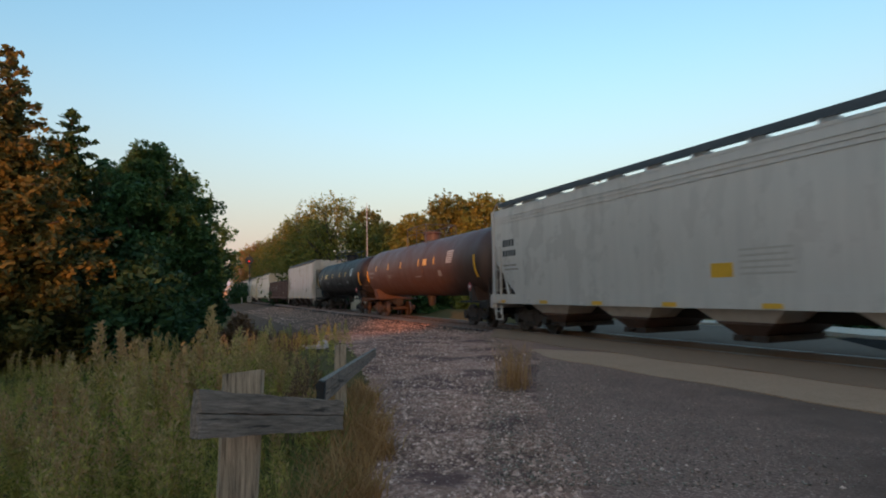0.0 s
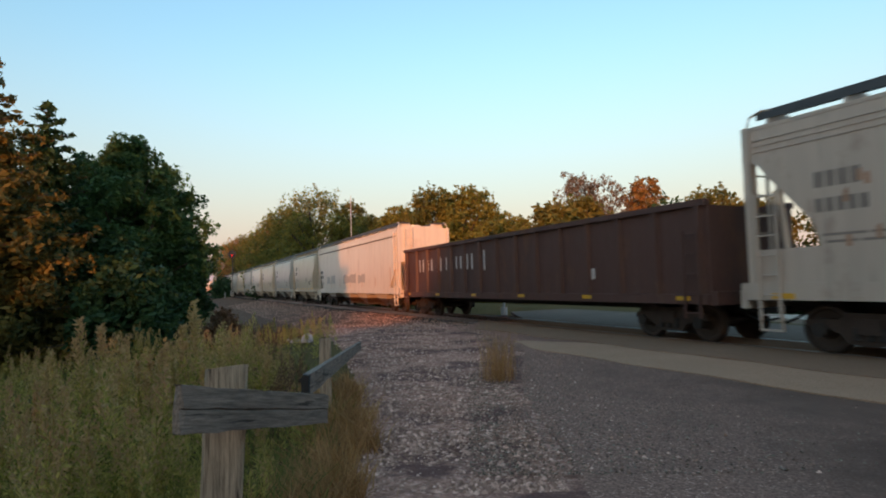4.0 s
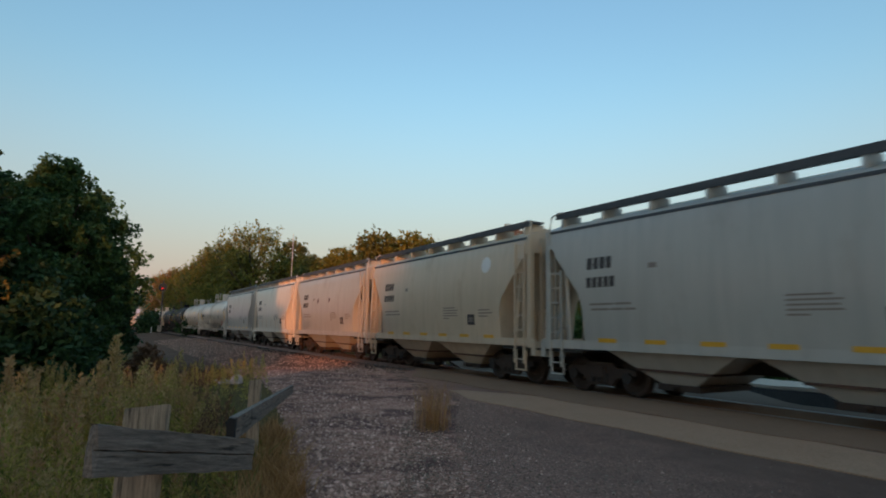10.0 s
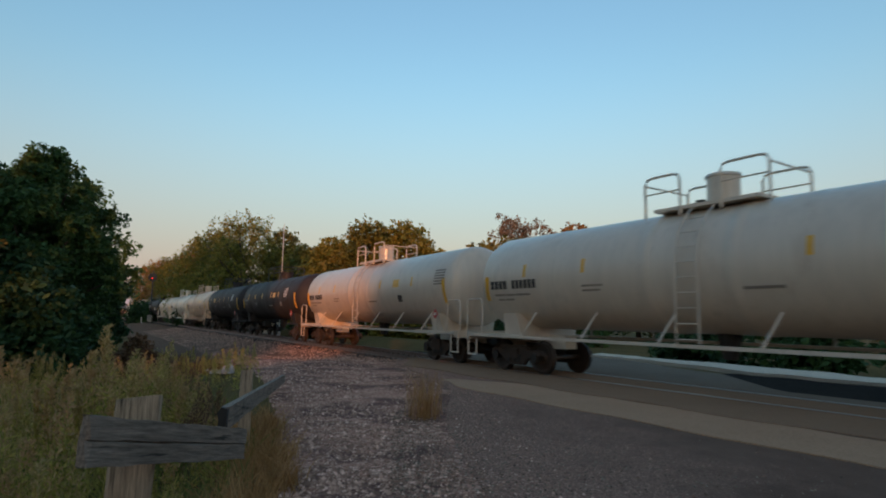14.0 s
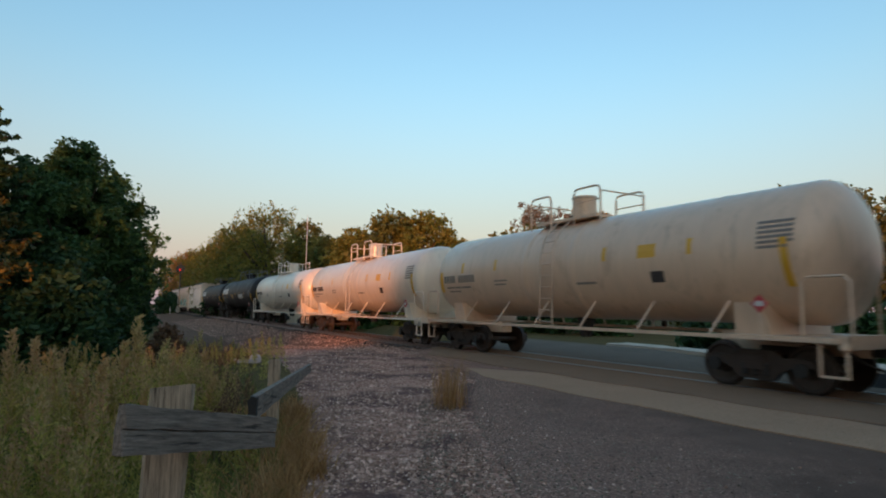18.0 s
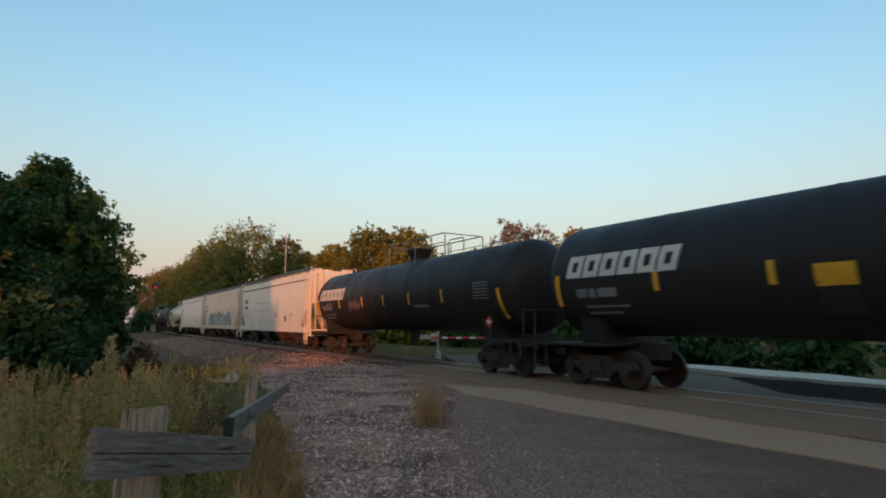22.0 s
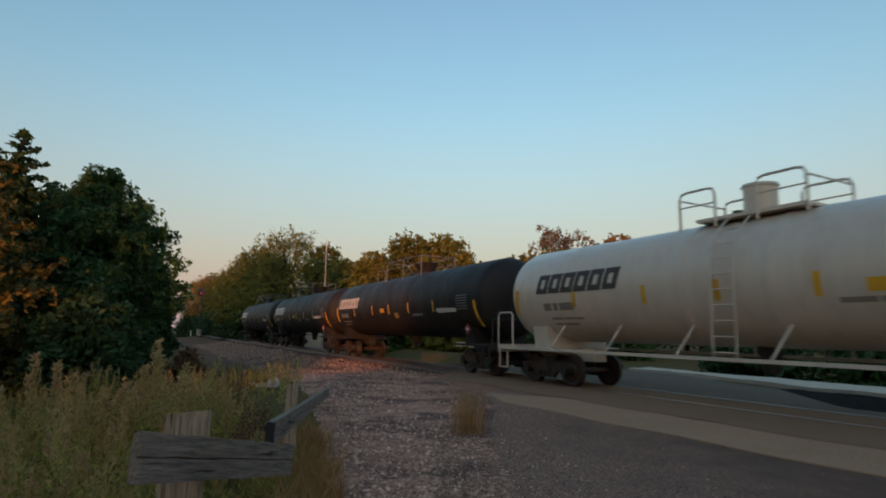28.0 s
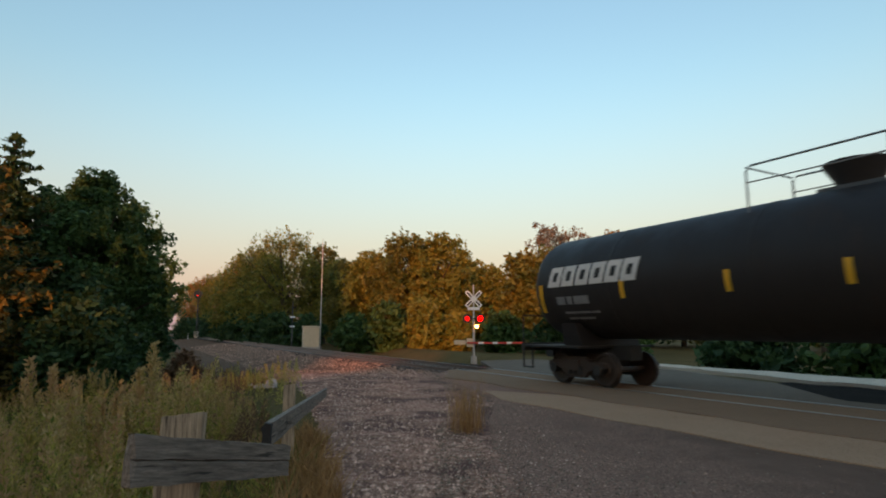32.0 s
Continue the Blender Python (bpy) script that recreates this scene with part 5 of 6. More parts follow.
CARS = []
front = 2.2 - 18.4
for order, (code, rear, kind, paint) in enumerate(TRAIN):
    length = rear - front
    hue = HUES.get(paint, "")
    if kind == "long":
        car, sy, hl = hopper_car(length, 4, paint, f"long {hue} covered hopper car with four bays", False, order, "sill" if code in "AD" else "tall" if code in "FY" else None, "hatches", 4.68, code not in "AF")
    elif kind == "short":
        car, sy, hl = hopper_car(length, 2, paint, f"short {hue} covered hopper car with two bays", True, order, {"J": "tall", "N": "tall"}.get(code, "low" if code in "GHLKO" else None), "trough", 4.62)
    elif kind == "gondola":
        car, sy, hl = gondola_car(length, "rust-red ribbed open gondola car", order)
    else:
        car, sy, hl = tank_car(length, paint, f"{hue} tank car with a railed top platform", kind, order, 1.52 if length > 18 else 1.46, 1.05 if code in "cd" else -0.4 if code == "e" else 0.5)
    rng = random.Random(900 + order)
    if code == "A":                                     # warning plate and its lines of text
        bars(car, sy, 1.27, 1.90, M["yellow"], [0.58], 0.32, name="warning_plate")
        for k in range(5):
            bars(car, sy, 2.02, 2.32 - 0.13 * k, M["patchgrey"], [1.25 - 0.1 * (k % 2)], 0.05)
    if code == "F":                                     # grey touch-up patches
        for x0, x1, z1 in ((-0.70, -0.60, 2.28), (-0.57, -0.44, 2.30), (-0.19, 0.14, 2.26), (0.20, 0.36, 2.24)):
            zs = [z1 + rng.uniform(-0.12, 0.1) for _ in range(7)]
            pts = [(hl * (x0 + (x1 - x0) * k / 6), zs[k]) for k in range(7)]
            panel(car, sy, [(hl * x0, 1.66)] + [(hl * (x0 + x1) / 2, 1.78)] + [(hl * x1, 1.70)] + list(reversed(pts)), M["patchgrey"], "paint_patch", "grey touch-up paint")
        panel(car, sy, [(-0.16 * hl, 1.28), (-0.14 * hl, 1.28), (-0.14 * hl, 1.40), (-0.16 * hl, 1.40)], M["teal"], "green_tag")
    if code == "Y":                                     # long dark scratches in the paint
        for x0, x1, z in ((-0.85, -0.50, 2.46), (-0.47, -0.02, 2.50), (-0.34, 0.02, 3.02), (-0.42, -0.39, 2.98)):
            bars(car, sy, hl * x0, z, M["under"], [hl * (x1 - x0)], 0.022, name="scratch")
    if code == "Z":                                     # spray-painted lettering, as loose shapes
        x = -hl * 0.62
        while x < hl * 0.62:
            w, tall_ = rng.uniform(0.55, 0.85), rng.uniform(1.05, 1.35)
            fill = M[rng.choice(["teal", "copper", "teal", "aqua", "copper"])]
            panel(car, sy, blob(rng, x + w / 2, 1.98, w * 0.52, tall_ * 0.50), M["tealdark"], "spray_paint", "", 0.006)
            for k in range(rng.randint(4, 6)):          # thick crossing strokes
                cx, cz, a, ln = x + rng.uniform(0.1, 0.9) * w, 1.98 + rng.uniform(-0.38, 0.38) * tall_, rng.choice([0.1, 1.45, 1.6, 0.7, 2.4, 3.0]), rng.uniform(0.22, 0.5)
                u, v, th = math.cos(a) * ln, math.sin(a) * ln, rng.uniform(0.06, 0.11)
                nx, nz = -math.sin(a) * th, math.cos(a) * th
                panel(car, sy, [(cx - u - nx, cz - v - nz), (cx + u - nx, cz + v - nz), (cx + u * 1.1, cz + v * 1.1), (cx + u + nx, cz + v + nz), (cx - u + nx, cz - v + nz)], fill if k % 3 else M["aqua"], "spray_paint", "", 0.010 + 0.003 * k)
            x += w * 0.98
        panel(car, sy, [(-hl * 0.6, 1.27), (hl * 0.68, 1.27), (hl * 0.68, 1.55), (hl * 0.1, 1.62), (-hl * 0.3, 1.5), (-hl * 0.6, 1.6)], M["teal"], "spray_paint", "", 0.0045)
        for k in range(9):                              # rust breaking through under the eave
            panel(car, sy, blob(rng, hl * rng.uniform(0.55, 0.93), rng.uniform(3.95, 4.28), rng.uniform(0.08, 0.24), rng.uniform(0.04, 0.09), 9), M["copper"], "rust_patch", "", 0.004)
        for k in range(7):                              # thin scrawl
            cx, cz, a = hl * 0.70 + 0.16 * k, 2.55 + 0.05 * k + rng.uniform(-0.08, 0.08), rng.uniform(0.5, 2.6)
            u, v = 0.16 * math.cos(a), 0.16 * math.sin(a)
            panel(car, sy, [(cx - u, cz - v), (cx - u + 0.03, cz - v), (cx + u + 0.03, cz + v), (cx + u, cz + v)], M["greyink"], "spray_paint")
    if code in ("W", "X"):
        for k in range(7 if code == "W" else 4):
            panel(car, sy, blob(rng, hl * (0.22 if code == "W" else -0.42) + 0.35 * k, 2.45, 0.16, 0.26, 8), M["chalk" if code == "W" else "mauve"], "spray_paint", "", 0.008)
        if code == "X":
            for k in range(3):
                panel(car, sy, blob(rng, -hl + 2.2 + 0.25 * k, 2.5, 0.16, 0.18, 8), M["mauve"], "spray_paint", "", 0.008)
    if code in "cde":
        panel(car, sy, [(hl * 0.59, 2.30), (hl * 0.75, 2.32), (hl * 0.75, 2.46), (hl * 0.67, 2.48), (hl * 0.58, 2.48), (hl * 0.57, 2.38)], M["chalk"], "paint_patch", "white paint patch", 0.03)
    if code == "L":
        panel(car, sy, [(hl * 0.62 + 0.26 * math.cos(2 * math.pi * k / 14), 3.65 + 0.26 * math.sin(2 * math.pi * k / 14)) for k in range(14)], M["signwhite"], "round_emblem", "plain white disc emblem")
    if code == "M":
        for xx in (-0.22, 0.12):
            panel(car, sy, blob(rng, hl * xx, 3.0, 0.14, 0.16, 9), M["mauve"], "round_emblem", "small pink round emblem")
    if code == "D":
        for k in range(26):
            x, z = rng.uniform(-hl * 0.85, hl * 0.6), rng.uniform(1.7, 3.4)
            panel(car, sy, [(x, z), (x + 0.10, z), (x + 0.09, z + rng.uniform(0.2, 0.45)), (x + 0.01, z + 0.2)], M["copper"], "rust_streak", "", 0.005)
    CARS.append((car, (rear + front) / 2, length))
    front = rear


# ---------------------------------------------------------------- fence, masts and hut
def plank(name, a, b, height, thick, mat, parent, seed, label=""):
    """A worn plank between two points of its lower near edge, its ends split."""
    rng = random.Random(seed)
    a, b = Vector(a), Vector(b)
    d = (b - a).normalized()
    side = d.cross(Vector((0, 0, 1))).normalized()
    up = side.cross(d)
    n, rings, long = 14, [], (b - a).length
    for k in range(n + 1):
        r = []
        for u, v in ((0, 0.02), (0.006, 0), (0.994, 0), (1, 0.02), (1, 0.475), (0.62, 0.50), (1, 0.525), (1, 0.98), (0.99, 1), (0.01, 1), (0, 0.98), (0, 0.53), (0.16, 0.505), (0, 0.48)):
            e = rng.uniform(-0.02, 0.02) - v * height * up.y / d.y if k in (0, n) else 0.0
            r.append((u * thick + rng.uniform(-0.0025, 0.0025), long * k / n + e, v * height + rng.uniform(-0.004, 0.004)))
        rings.append(r)
    m = Matrix((side, d, up)).transposed().to_4x4()
    m.translation = a
    return part(name, Shape().loft(rings), mat, parent, label, at=m)


def square_post(name, x, y, top, foot, w, parent, lean, seed, turn=0.0):
    rng = random.Random(seed)
    rings = []
    for k in range(9):
        z = foot + (top - foot) * k / 8
        cx, cy, h = x + lean * (top - z), y, w / 2
        r = []
        for sx, sy_ in ((-1, -0.86), (-0.86, -1), (0.86, -1), (1, -0.86), (1, 0.86), (0.86, 1), (-0.86, 1), (-1, 0.86)):
            c, s = math.cos(turn) * h, math.sin(turn) * h
            r.append((cx + sx * c - sy_ * s + rng.uniform(-0.003, 0.003), cy + sx * s + sy_ * c + rng.uniform(-0.003, 0.003), z + (0.006 * sx - 0.016 * (1 + sy_) + rng.uniform(-0.006, 0.006) if k == 8 else 0)))
        rings.append(r)
    return part(name, Shape().loft(rings), M["post_wood"], parent, "sun-bleached square timber post")


fence = thing("timber_fence", "broken roadside guard fence of grey weathered planks on posts", "fence")
square_post("post", -1.19, 2.73, 1.185, -0.6, 0.185, fence, -0.05, 1, radians(20))
square_post("post", -1.82, 6.95, 0.93, -0.5, 0.14, fence, 0.0, 2, radians(14))
plank("plank", (-1.10, 2.06, 1.025), (-0.965, 3.60, 0.692), 0.172, 0.04, M["plank_wood"], fence, 3, "grey cracked plank, hanging askew")
plank("plank", (-1.39, 4.60, 0.672), (-2.70, 13.3, 0.07), 0.172, 0.06, M["plank_wood"], fence, 4, "grey plank sagging to the ground")
part("plank_end", Shape().extrude([(-1.40, 0.668), (-1.33, 0.676), (-1.334, 0.74), (-1.328, 0.835), (-1.375, 0.847), (-1.405, 0.81), (-1.393, 0.75)], 1, 4.565, 4.61), M["split_wood"], fence, "dark rotten broken end")
for (x, y, z) in ((-1.07, 2.37, 1.07), (-1.065, 2.44, 1.00), (-1.06, 2.52, 1.04)):
    part("nail_head", Shape().tube([(x + 0.02, y, z), (x + 0.035, y, z)], 0.009, 8), M["rustiron"], fence)

rubble_rng = random.Random(12)
for k in range(11):
    sh = Shape()
    r = rubble_rng.uniform(0.07, 0.17) if k else 0.22
    pts = [(math.cos(a) * r * rubble_rng.uniform(0.7, 1.2), math.sin(a) * r * rubble_rng.uniform(0.6, 1.0)) for a in np.linspace(0, 5.6, 7)]
    sh.loft([[(x, y, 0) for x, y in pts], [(x * 0.9, y * 0.9, r * 0.5) for x, y in pts], [(x * 0.5, y * 0.55, r * rubble_rng.uniform(0.7, 0.95)) for x, y in pts]])
    ob = solid("concrete_chunk", sh, M["concrete"], "pale broken concrete chunk on the gravel", "rubble", "heap of rubble")
    ob.matrix_basis = pose(-5.35 + rubble_rng.uniform(-0.7, 0.9), 17.95 + rubble_rng.uniform(-0.7, 0.7), -0.16, 0, 0, 40 * k)


def mast(name, label, category, x, y, z0, z1, r, mat):
    t_ = thing(name, label, category, at=pose(x, y, z0))
    part("pole", Shape().tube([(0, 0, 0), (0, 0, (z1 - z0) * 0.6), (0, 0, z1 - z0)], [r * 1.25, r, r * 0.8], 10), mat, t_, smooth=40)
    part("footing", Shape().tube([(0, 0, -0.4), (0, 0, 0.12)], r * 3.2, 10), M["concrete"], t_)
    return t_


cross = mast("crossing_signal", "railway crossing signal with white crossbuck and red flashing lamps", "crossing signal", 1.78, 34.1, -0.1, 4.2, 0.06, M["pole"])
for k, ang in enumerate((45, -45)):
    m_ = Shape().box(-0.62, 0.62, -0.008, 0.008, -0.115, 0.115).mesh("crossbuck_blade", M["signwhite"])
    part("crossbuck_blade", m_, None, cross, "white crossbuck blade", at=pose(0, -0.10 - 0.02 * k, 3.46, 0, ang, 0))
    for u in (-0.36, 0.36):
        part("blade_lettering", Shape().box(u - 0.17, u + 0.17, -0.012, -0.006, -0.045, 0.045), M["ink"], cross, at=pose(0, -0.10 - 0.02 * k, 3.46, 0, ang, 0))
part("sign_plate", Shape().box(-0.36, 0.36, -0.09, -0.075, 2.80, 2.98), M["signwhite"], cross, "small white plate")
part("cross_arm", Shape().tube([(-0.42, -0.06, 2.31), (0.42, -0.06, 2.31)], 0.035, 8), M["signblack"], cross)
for sx, mk in ((-0.38, "lamp_dim"), (0.38, "lamp_on")):
    lamp = part("lamp_disc", Shape().tube([(sx, -0.12, 2.31), (sx, -0.10, 2.31)], 0.27, 20), M["signblack"], cross, "round black target disc")
    part("lens", Shape().tube([(sx, -0.20, 2.31), (sx, -0.125, 2.31)], [0.13, 0.15], 16), M[mk], lamp, "red flashing lens")
    part("hood", Shape().loft([[(sx + 0.16 * math.cos(a), y, 2.31 + 0.16 * math.sin(a)) for a in np.linspace(0.2, 2.94, 9)] for y in (-0.34, -0.12)], closed=False, caps=False), M["signblack"], lamp)
part("gate_lamp", Shape().tube([(0.18, -0.16, 1.85), (0.18, -0.08, 1.85)], 0.11, 14), M["lamp_amber"], cross, "glowing amber side lamp")
part("gate_box", Shape().box(-0.42, -0.06, -0.22, 0.22, 0.68, 1.15), M["hut"], cross, "gate motor box")
part("counterweight", Shape().box(-1.15, -0.45, -0.05, 0.05, 0.80, 1.06), M["hut"], cross)
arm = part("gate_arm", Shape().box(-0.4, 2.9, -0.30, -0.26, 0.85, 0.95), M["signred"], cross, "lowered red and white gate arm")
for k in range(3):
    part("arm_band", Shape().box(0.25 + 0.82 * k, 0.55 + 0.82 * k, -0.305, -0.255, 0.845, 0.955), M["signwhite"], arm)

sig = mast("block_signal", "tall railway block signal with a round black target", "railway signal", -51.2, 120.0, -0.1, 10.2, 0.09, M["walk"])
part("signal_head", Shape().tube([(0, -0.22, 9.0), (0, -0.12, 9.0)], 0.85, 20), M["signblack"], sig, "round black signal target")
part("lens", Shape().tube([(0, -0.40, 8.75), (0, -0.22, 8.75)], 0.14, 14), M["lamp_dim"], sig, "lit red signal lens")
ladder(sig, 0.3, -0.1, 0.2, 8.5, M["under"], True, 0.3)
part("signal_cabinet", Shape().box(-0.4, 0.4, -0.3, 0.3, 0.1, 1.3), M["pole"], sig)

radio = mast("radio_mast", "tall thin grey radio mast beside the track", "mast", -12.32, 58.0, -0.2, 10.5, 0.05, M["pole"])
part("antenna", Shape().tube([(0, 0, 10.5), (0, 0, 11.0)], 0.025, 6), M["pole"], radio)
hut = thing("relay_hut", "small beige steel relay cabinet beside the track", "relay cabinet", at=pose(-13.27, 58.0, -0.25, 0, 0, 18))
part("cabinet_body", Shape().box(-0.78, 0.78, -0.6, 0.6, 0.12, 2.08), M["hut"], hut)
part("cabinet_roof", Shape().extrude([(-0.7, 2.07), (0.7, 2.07), (0.66, 2.18), (-0.66, 2.18)], 0, -0.86, 0.86), M["hut"], hut)
part("cabinet_door", Shape().box(-0.62, 0.0, -0.625, -0.60, 0.25, 1.95), M["hut"], hut)
part("cabinet_plinth", Shape().box(-0.85, 0.85, -0.68, 0.68, -0.2, 0.12), M["concrete"], hut)
up = mast("utility_post", "grey utility post with small insulators", "utility post", -16.2, 62.0, -0.3, 4.6, 0.06, M["walk"])
for z in (2.2, 3.2):
    part("insulator", Shape().tube([(-0.25, 0, z), (0.25, 0, z)], 0.09, 8), M["signwhite"], up)
low_post = mast("marker_post", "short white marker post by the track", "marker post", *beside(110, -3.2)[:2], -0.7, 0.9, 0.06, M["signwhite"])


# ---------------------------------------------------------------- trees and weeds
def leaf_cloud(centres, radii, count, size, rng, squash=0.8, droop=0.0, spread=1.0, sprays=16, shoots=0.3):
    """Small leaves about many twigs: each lobe carries smaller sprays at its skin, some of them upright shoots; returns a mesh's arrays."""
    c, r = np.array(centres), np.array(radii)
    k = sprays
    d = rng.normal(size=(len(c), k, 3))
    d /= np.linalg.norm(d, axis=2)[:, :, None]
    d[:, :, 2] = d[:, :, 2] * 0.9 + 0.1
    cs = (c[:, None] + d * (r[:, None, None] * rng.uniform(0.45, 1.05, (len(c), k, 1))) * np.array([1, 1, squash])).reshape(-1, 3)
    rs = np.repeat(r, k) * rng.uniform(0.18, 0.48, len(cs)) * spread
    form = np.where((rng.random(len(cs)) < shoots)[:, None], np.array([[0.42, 0.42, 1.45]]), np.array([[1.0, 1.0, 0.7]]))
    pick = rng.choice(len(cs), count, p=(rs ** 2) / (rs ** 2).sum())
    q = rng.normal(size=(count, 3))
    q /= np.linalg.norm(q, axis=1)[:, None]
    p = cs[pick] + q * (rs[pick] * (0.15 + 1.0 * rng.random(count) ** 0.7))[:, None] * form[pick]
    u = rng.normal(size=(count, 3))
    u[:, 2] = u[:, 2] * 0.7 - droop
    u /= np.linalg.norm(u, axis=1)[:, None]
    w = np.cross(u, rng.normal(size=(count, 3)))
    w /= np.linalg.norm(w, axis=1)[:, None]
    s = size * (0.5 + 0.9 * rng.random(count))[:, None]
    quad = np.stack([p - u * s, p + w * s * 0.45, p + u * s, p - w * s * 0.45], 1).reshape(-1, 3)
    return quad, np.arange(count * 4).reshape(-1, 4)


def quad_mesh(name, verts, faces, mat):
    me = bpy.data.meshes.new(name)
    me.vertices.add(len(verts))
    me.vertices.foreach_set("co", np.asarray(verts, np.float32).ravel())
    me.loops.add(len(faces) * 4)
    me.loops.foreach_set("vertex_index", np.asarray(faces, np.int32).ravel())
    me.polygons.add(len(faces))
    me.polygons.foreach_set("loop_start", np.arange(len(faces), dtype=np.int32) * 4)
    me.materials.append(mat)
    me.update(calc_edges=True)
    me.validate()
    return me


def broad_tree(x, y, height, width, leaf, label, seed, count=9000, size=0.20, base=0.12, foot=None, group="", lobes=26, dome=False):
    """A tapered trunk with limbs and a crown of many leaf clumps in uneven lobes."""
    rng = np.random.default_rng(seed)
    foot = ground_z(x, y) - 0.1 if foot is None else foot
    tree = thing("tree", label, "tree", group, at=pose(x, y, foot))
    h, w = height, width / 2
    trunk = Shape()
    bend = rng.normal(0, 0.04 * h, 2)
    spine = [(bend[0] * (k / 6) ** 2, bend[1] * (k / 6) ** 2, h * 0.8 * k / 6) for k in range(7)]
    tr = 0.018 * h + 0.05
    trunk.tube(spine, [tr * (1.25 - 0.17 * k) for k in range(7)], 9)
    centres, radii = [], []
    for k in range(lobes):
        u = (k + 0.5) / lobes
        z = h * (base + 0.08 + (0.92 - base - 0.06) * u)
        wide = w * (math.sin(math.pi * min(1, 0.22 + 0.80 * u)) ** 0.75)
        if dome and u > 0.4:
            wide = w * math.sqrt(max(0.0, 1 - ((u - 0.4) / 0.64) ** 2))
        a = 2.4 * k + rng.uniform(-0.5, 0.5)
        rr = w * rng.uniform(0.24, 0.42) * (1.0 - 0.35 * u)
        d = max(0.0, wide - rr * 0.75) * rng.uniform(0.55, 1.0)
        c = (d * math.cos(a), d * math.sin(a), min(z, h - rr * 0.8))
        centres.append(c)
        radii.append(rr)
        if k % 2 == 0:
            s0 = spine[min(5, 1 + int(4 * u))]
            mid = (0.5 * (s0[0] + c[0]), 0.5 * (s0[1] + c[1]), 0.45 * s0[2] + 0.55 * c[2] - 0.02 * h)
            trunk.tube([s0, mid, c], [tr * 0.42, tr * 0.26, tr * 0.08], 6)
    part("trunk", trunk, M["bark"], tree, smooth=60)
    if leaf != "pale":
        for k in range(7):
            u = (k + 0.5) / 7
            centres.append((0.0, 0.0, h * (base + 0.06 + 0.72 * u)))
            radii.append(w * (0.62 - 0.25 * abs(u - 0.4)))
    v, f = leaf_cloud(centres, radii, count, size, rng)
    part("crown", quad_mesh("crown", v, f, LEAF[leaf]), None, tree)
    return tree


def conifer(x, y, height, width, leaf, label, seed, count=9000, size=0.16, group=""):
    rng = np.random.default_rng(seed)
    foot = ground_z(x, y) - 0.1
    tree = thing("conifer_tree", label, "tree", group, at=pose(x, y, foot))
    trunk = Shape().tube([(0, 0, 0), (0, 0, height * 0.5), (0, 0, height * 0.97)], [0.02 * height, 0.012 * height, 0.015], 8)
    centres, radii = [], []
    for k in range(100):
        u = (k / 99) ** 0.85
        z = height * (0.05 + 0.92 * u)
        reach = width / 2 * (1 - u) ** 0.8 * rng.uniform(0.55, 1.1) + 0.08
        a = 2.4 * k
        if k % 2:
            centres.append((0.0, 0.0, z))
            radii.append(max(0.12, 0.5 * width / 2 * (1 - u)))
        for q in (0.35, 0.6, 0.8, 1.0):
            centres.append((reach * q * math.cos(a), reach * q * math.sin(a), z - 0.10 * reach * q + 0.16 * reach * q * q))
            radii.append(max(0.08, 0.20 * width / 2 * (1 - u) * (1.25 - 0.6 * q)) + 0.05)
        trunk.tube([(0, 0, z - 0.1), (reach * math.cos(a), reach * math.sin(a), z + 0.12 * reach)], [0.035, 0.008], 5)
    part("trunk", trunk, M["bark"], tree, smooth=60)
    v, f = leaf_cloud(centres, radii, count, size, rng, 0.6, 0.1, 1.5, 6, 0.45)
    part("crown", quad_mesh("crown", v, f, LEAF[leaf]), None, tree)
    return tree


# near left group
conifer(-15.0, 16.6, 10.6, 8.6, "cedar", "tall golden-green cedar with drooping sprays", 31, 58000, 0.113)
conifer(-16.7, 21.6, 10.2, 8.8, "dark", "broad dark green cedar", 32, 48000, 0.135)
broad_tree(-14.6, 23.6, 9.2, 7.7, "green", "dense dark green tree beside the weeds", 33, 80000, 0.098, 0.02, lobes=44)
broad_tree(-16.2, 29.5, 8.8, 6.0, "dark", "dense dark green tree beside the track", 34, 38000, 0.135, 0.02, lobes=34)
broad_tree(-17.9, 34.0, 7.1, 5.0, "dark", "small dark green tree beside the track", 35, 14000, 0.155, 0.02)
broad_tree(-11.0, 17.6, 3.4, 4.2, "dark", "low dark shrub under the trees", 36, 10000, 0.118, 0.0)
broad_tree(-18.8, 27.0, 9.5, 6.5, "dark", "dark green tree at the wood's edge", 37, 9000, 0.23, 0.02)
broad_tree(-12.9, 20.2, 4.6, 4.4, "dark", "low dark shrub under the trees", 38, 10000, 0.118, 0.0)

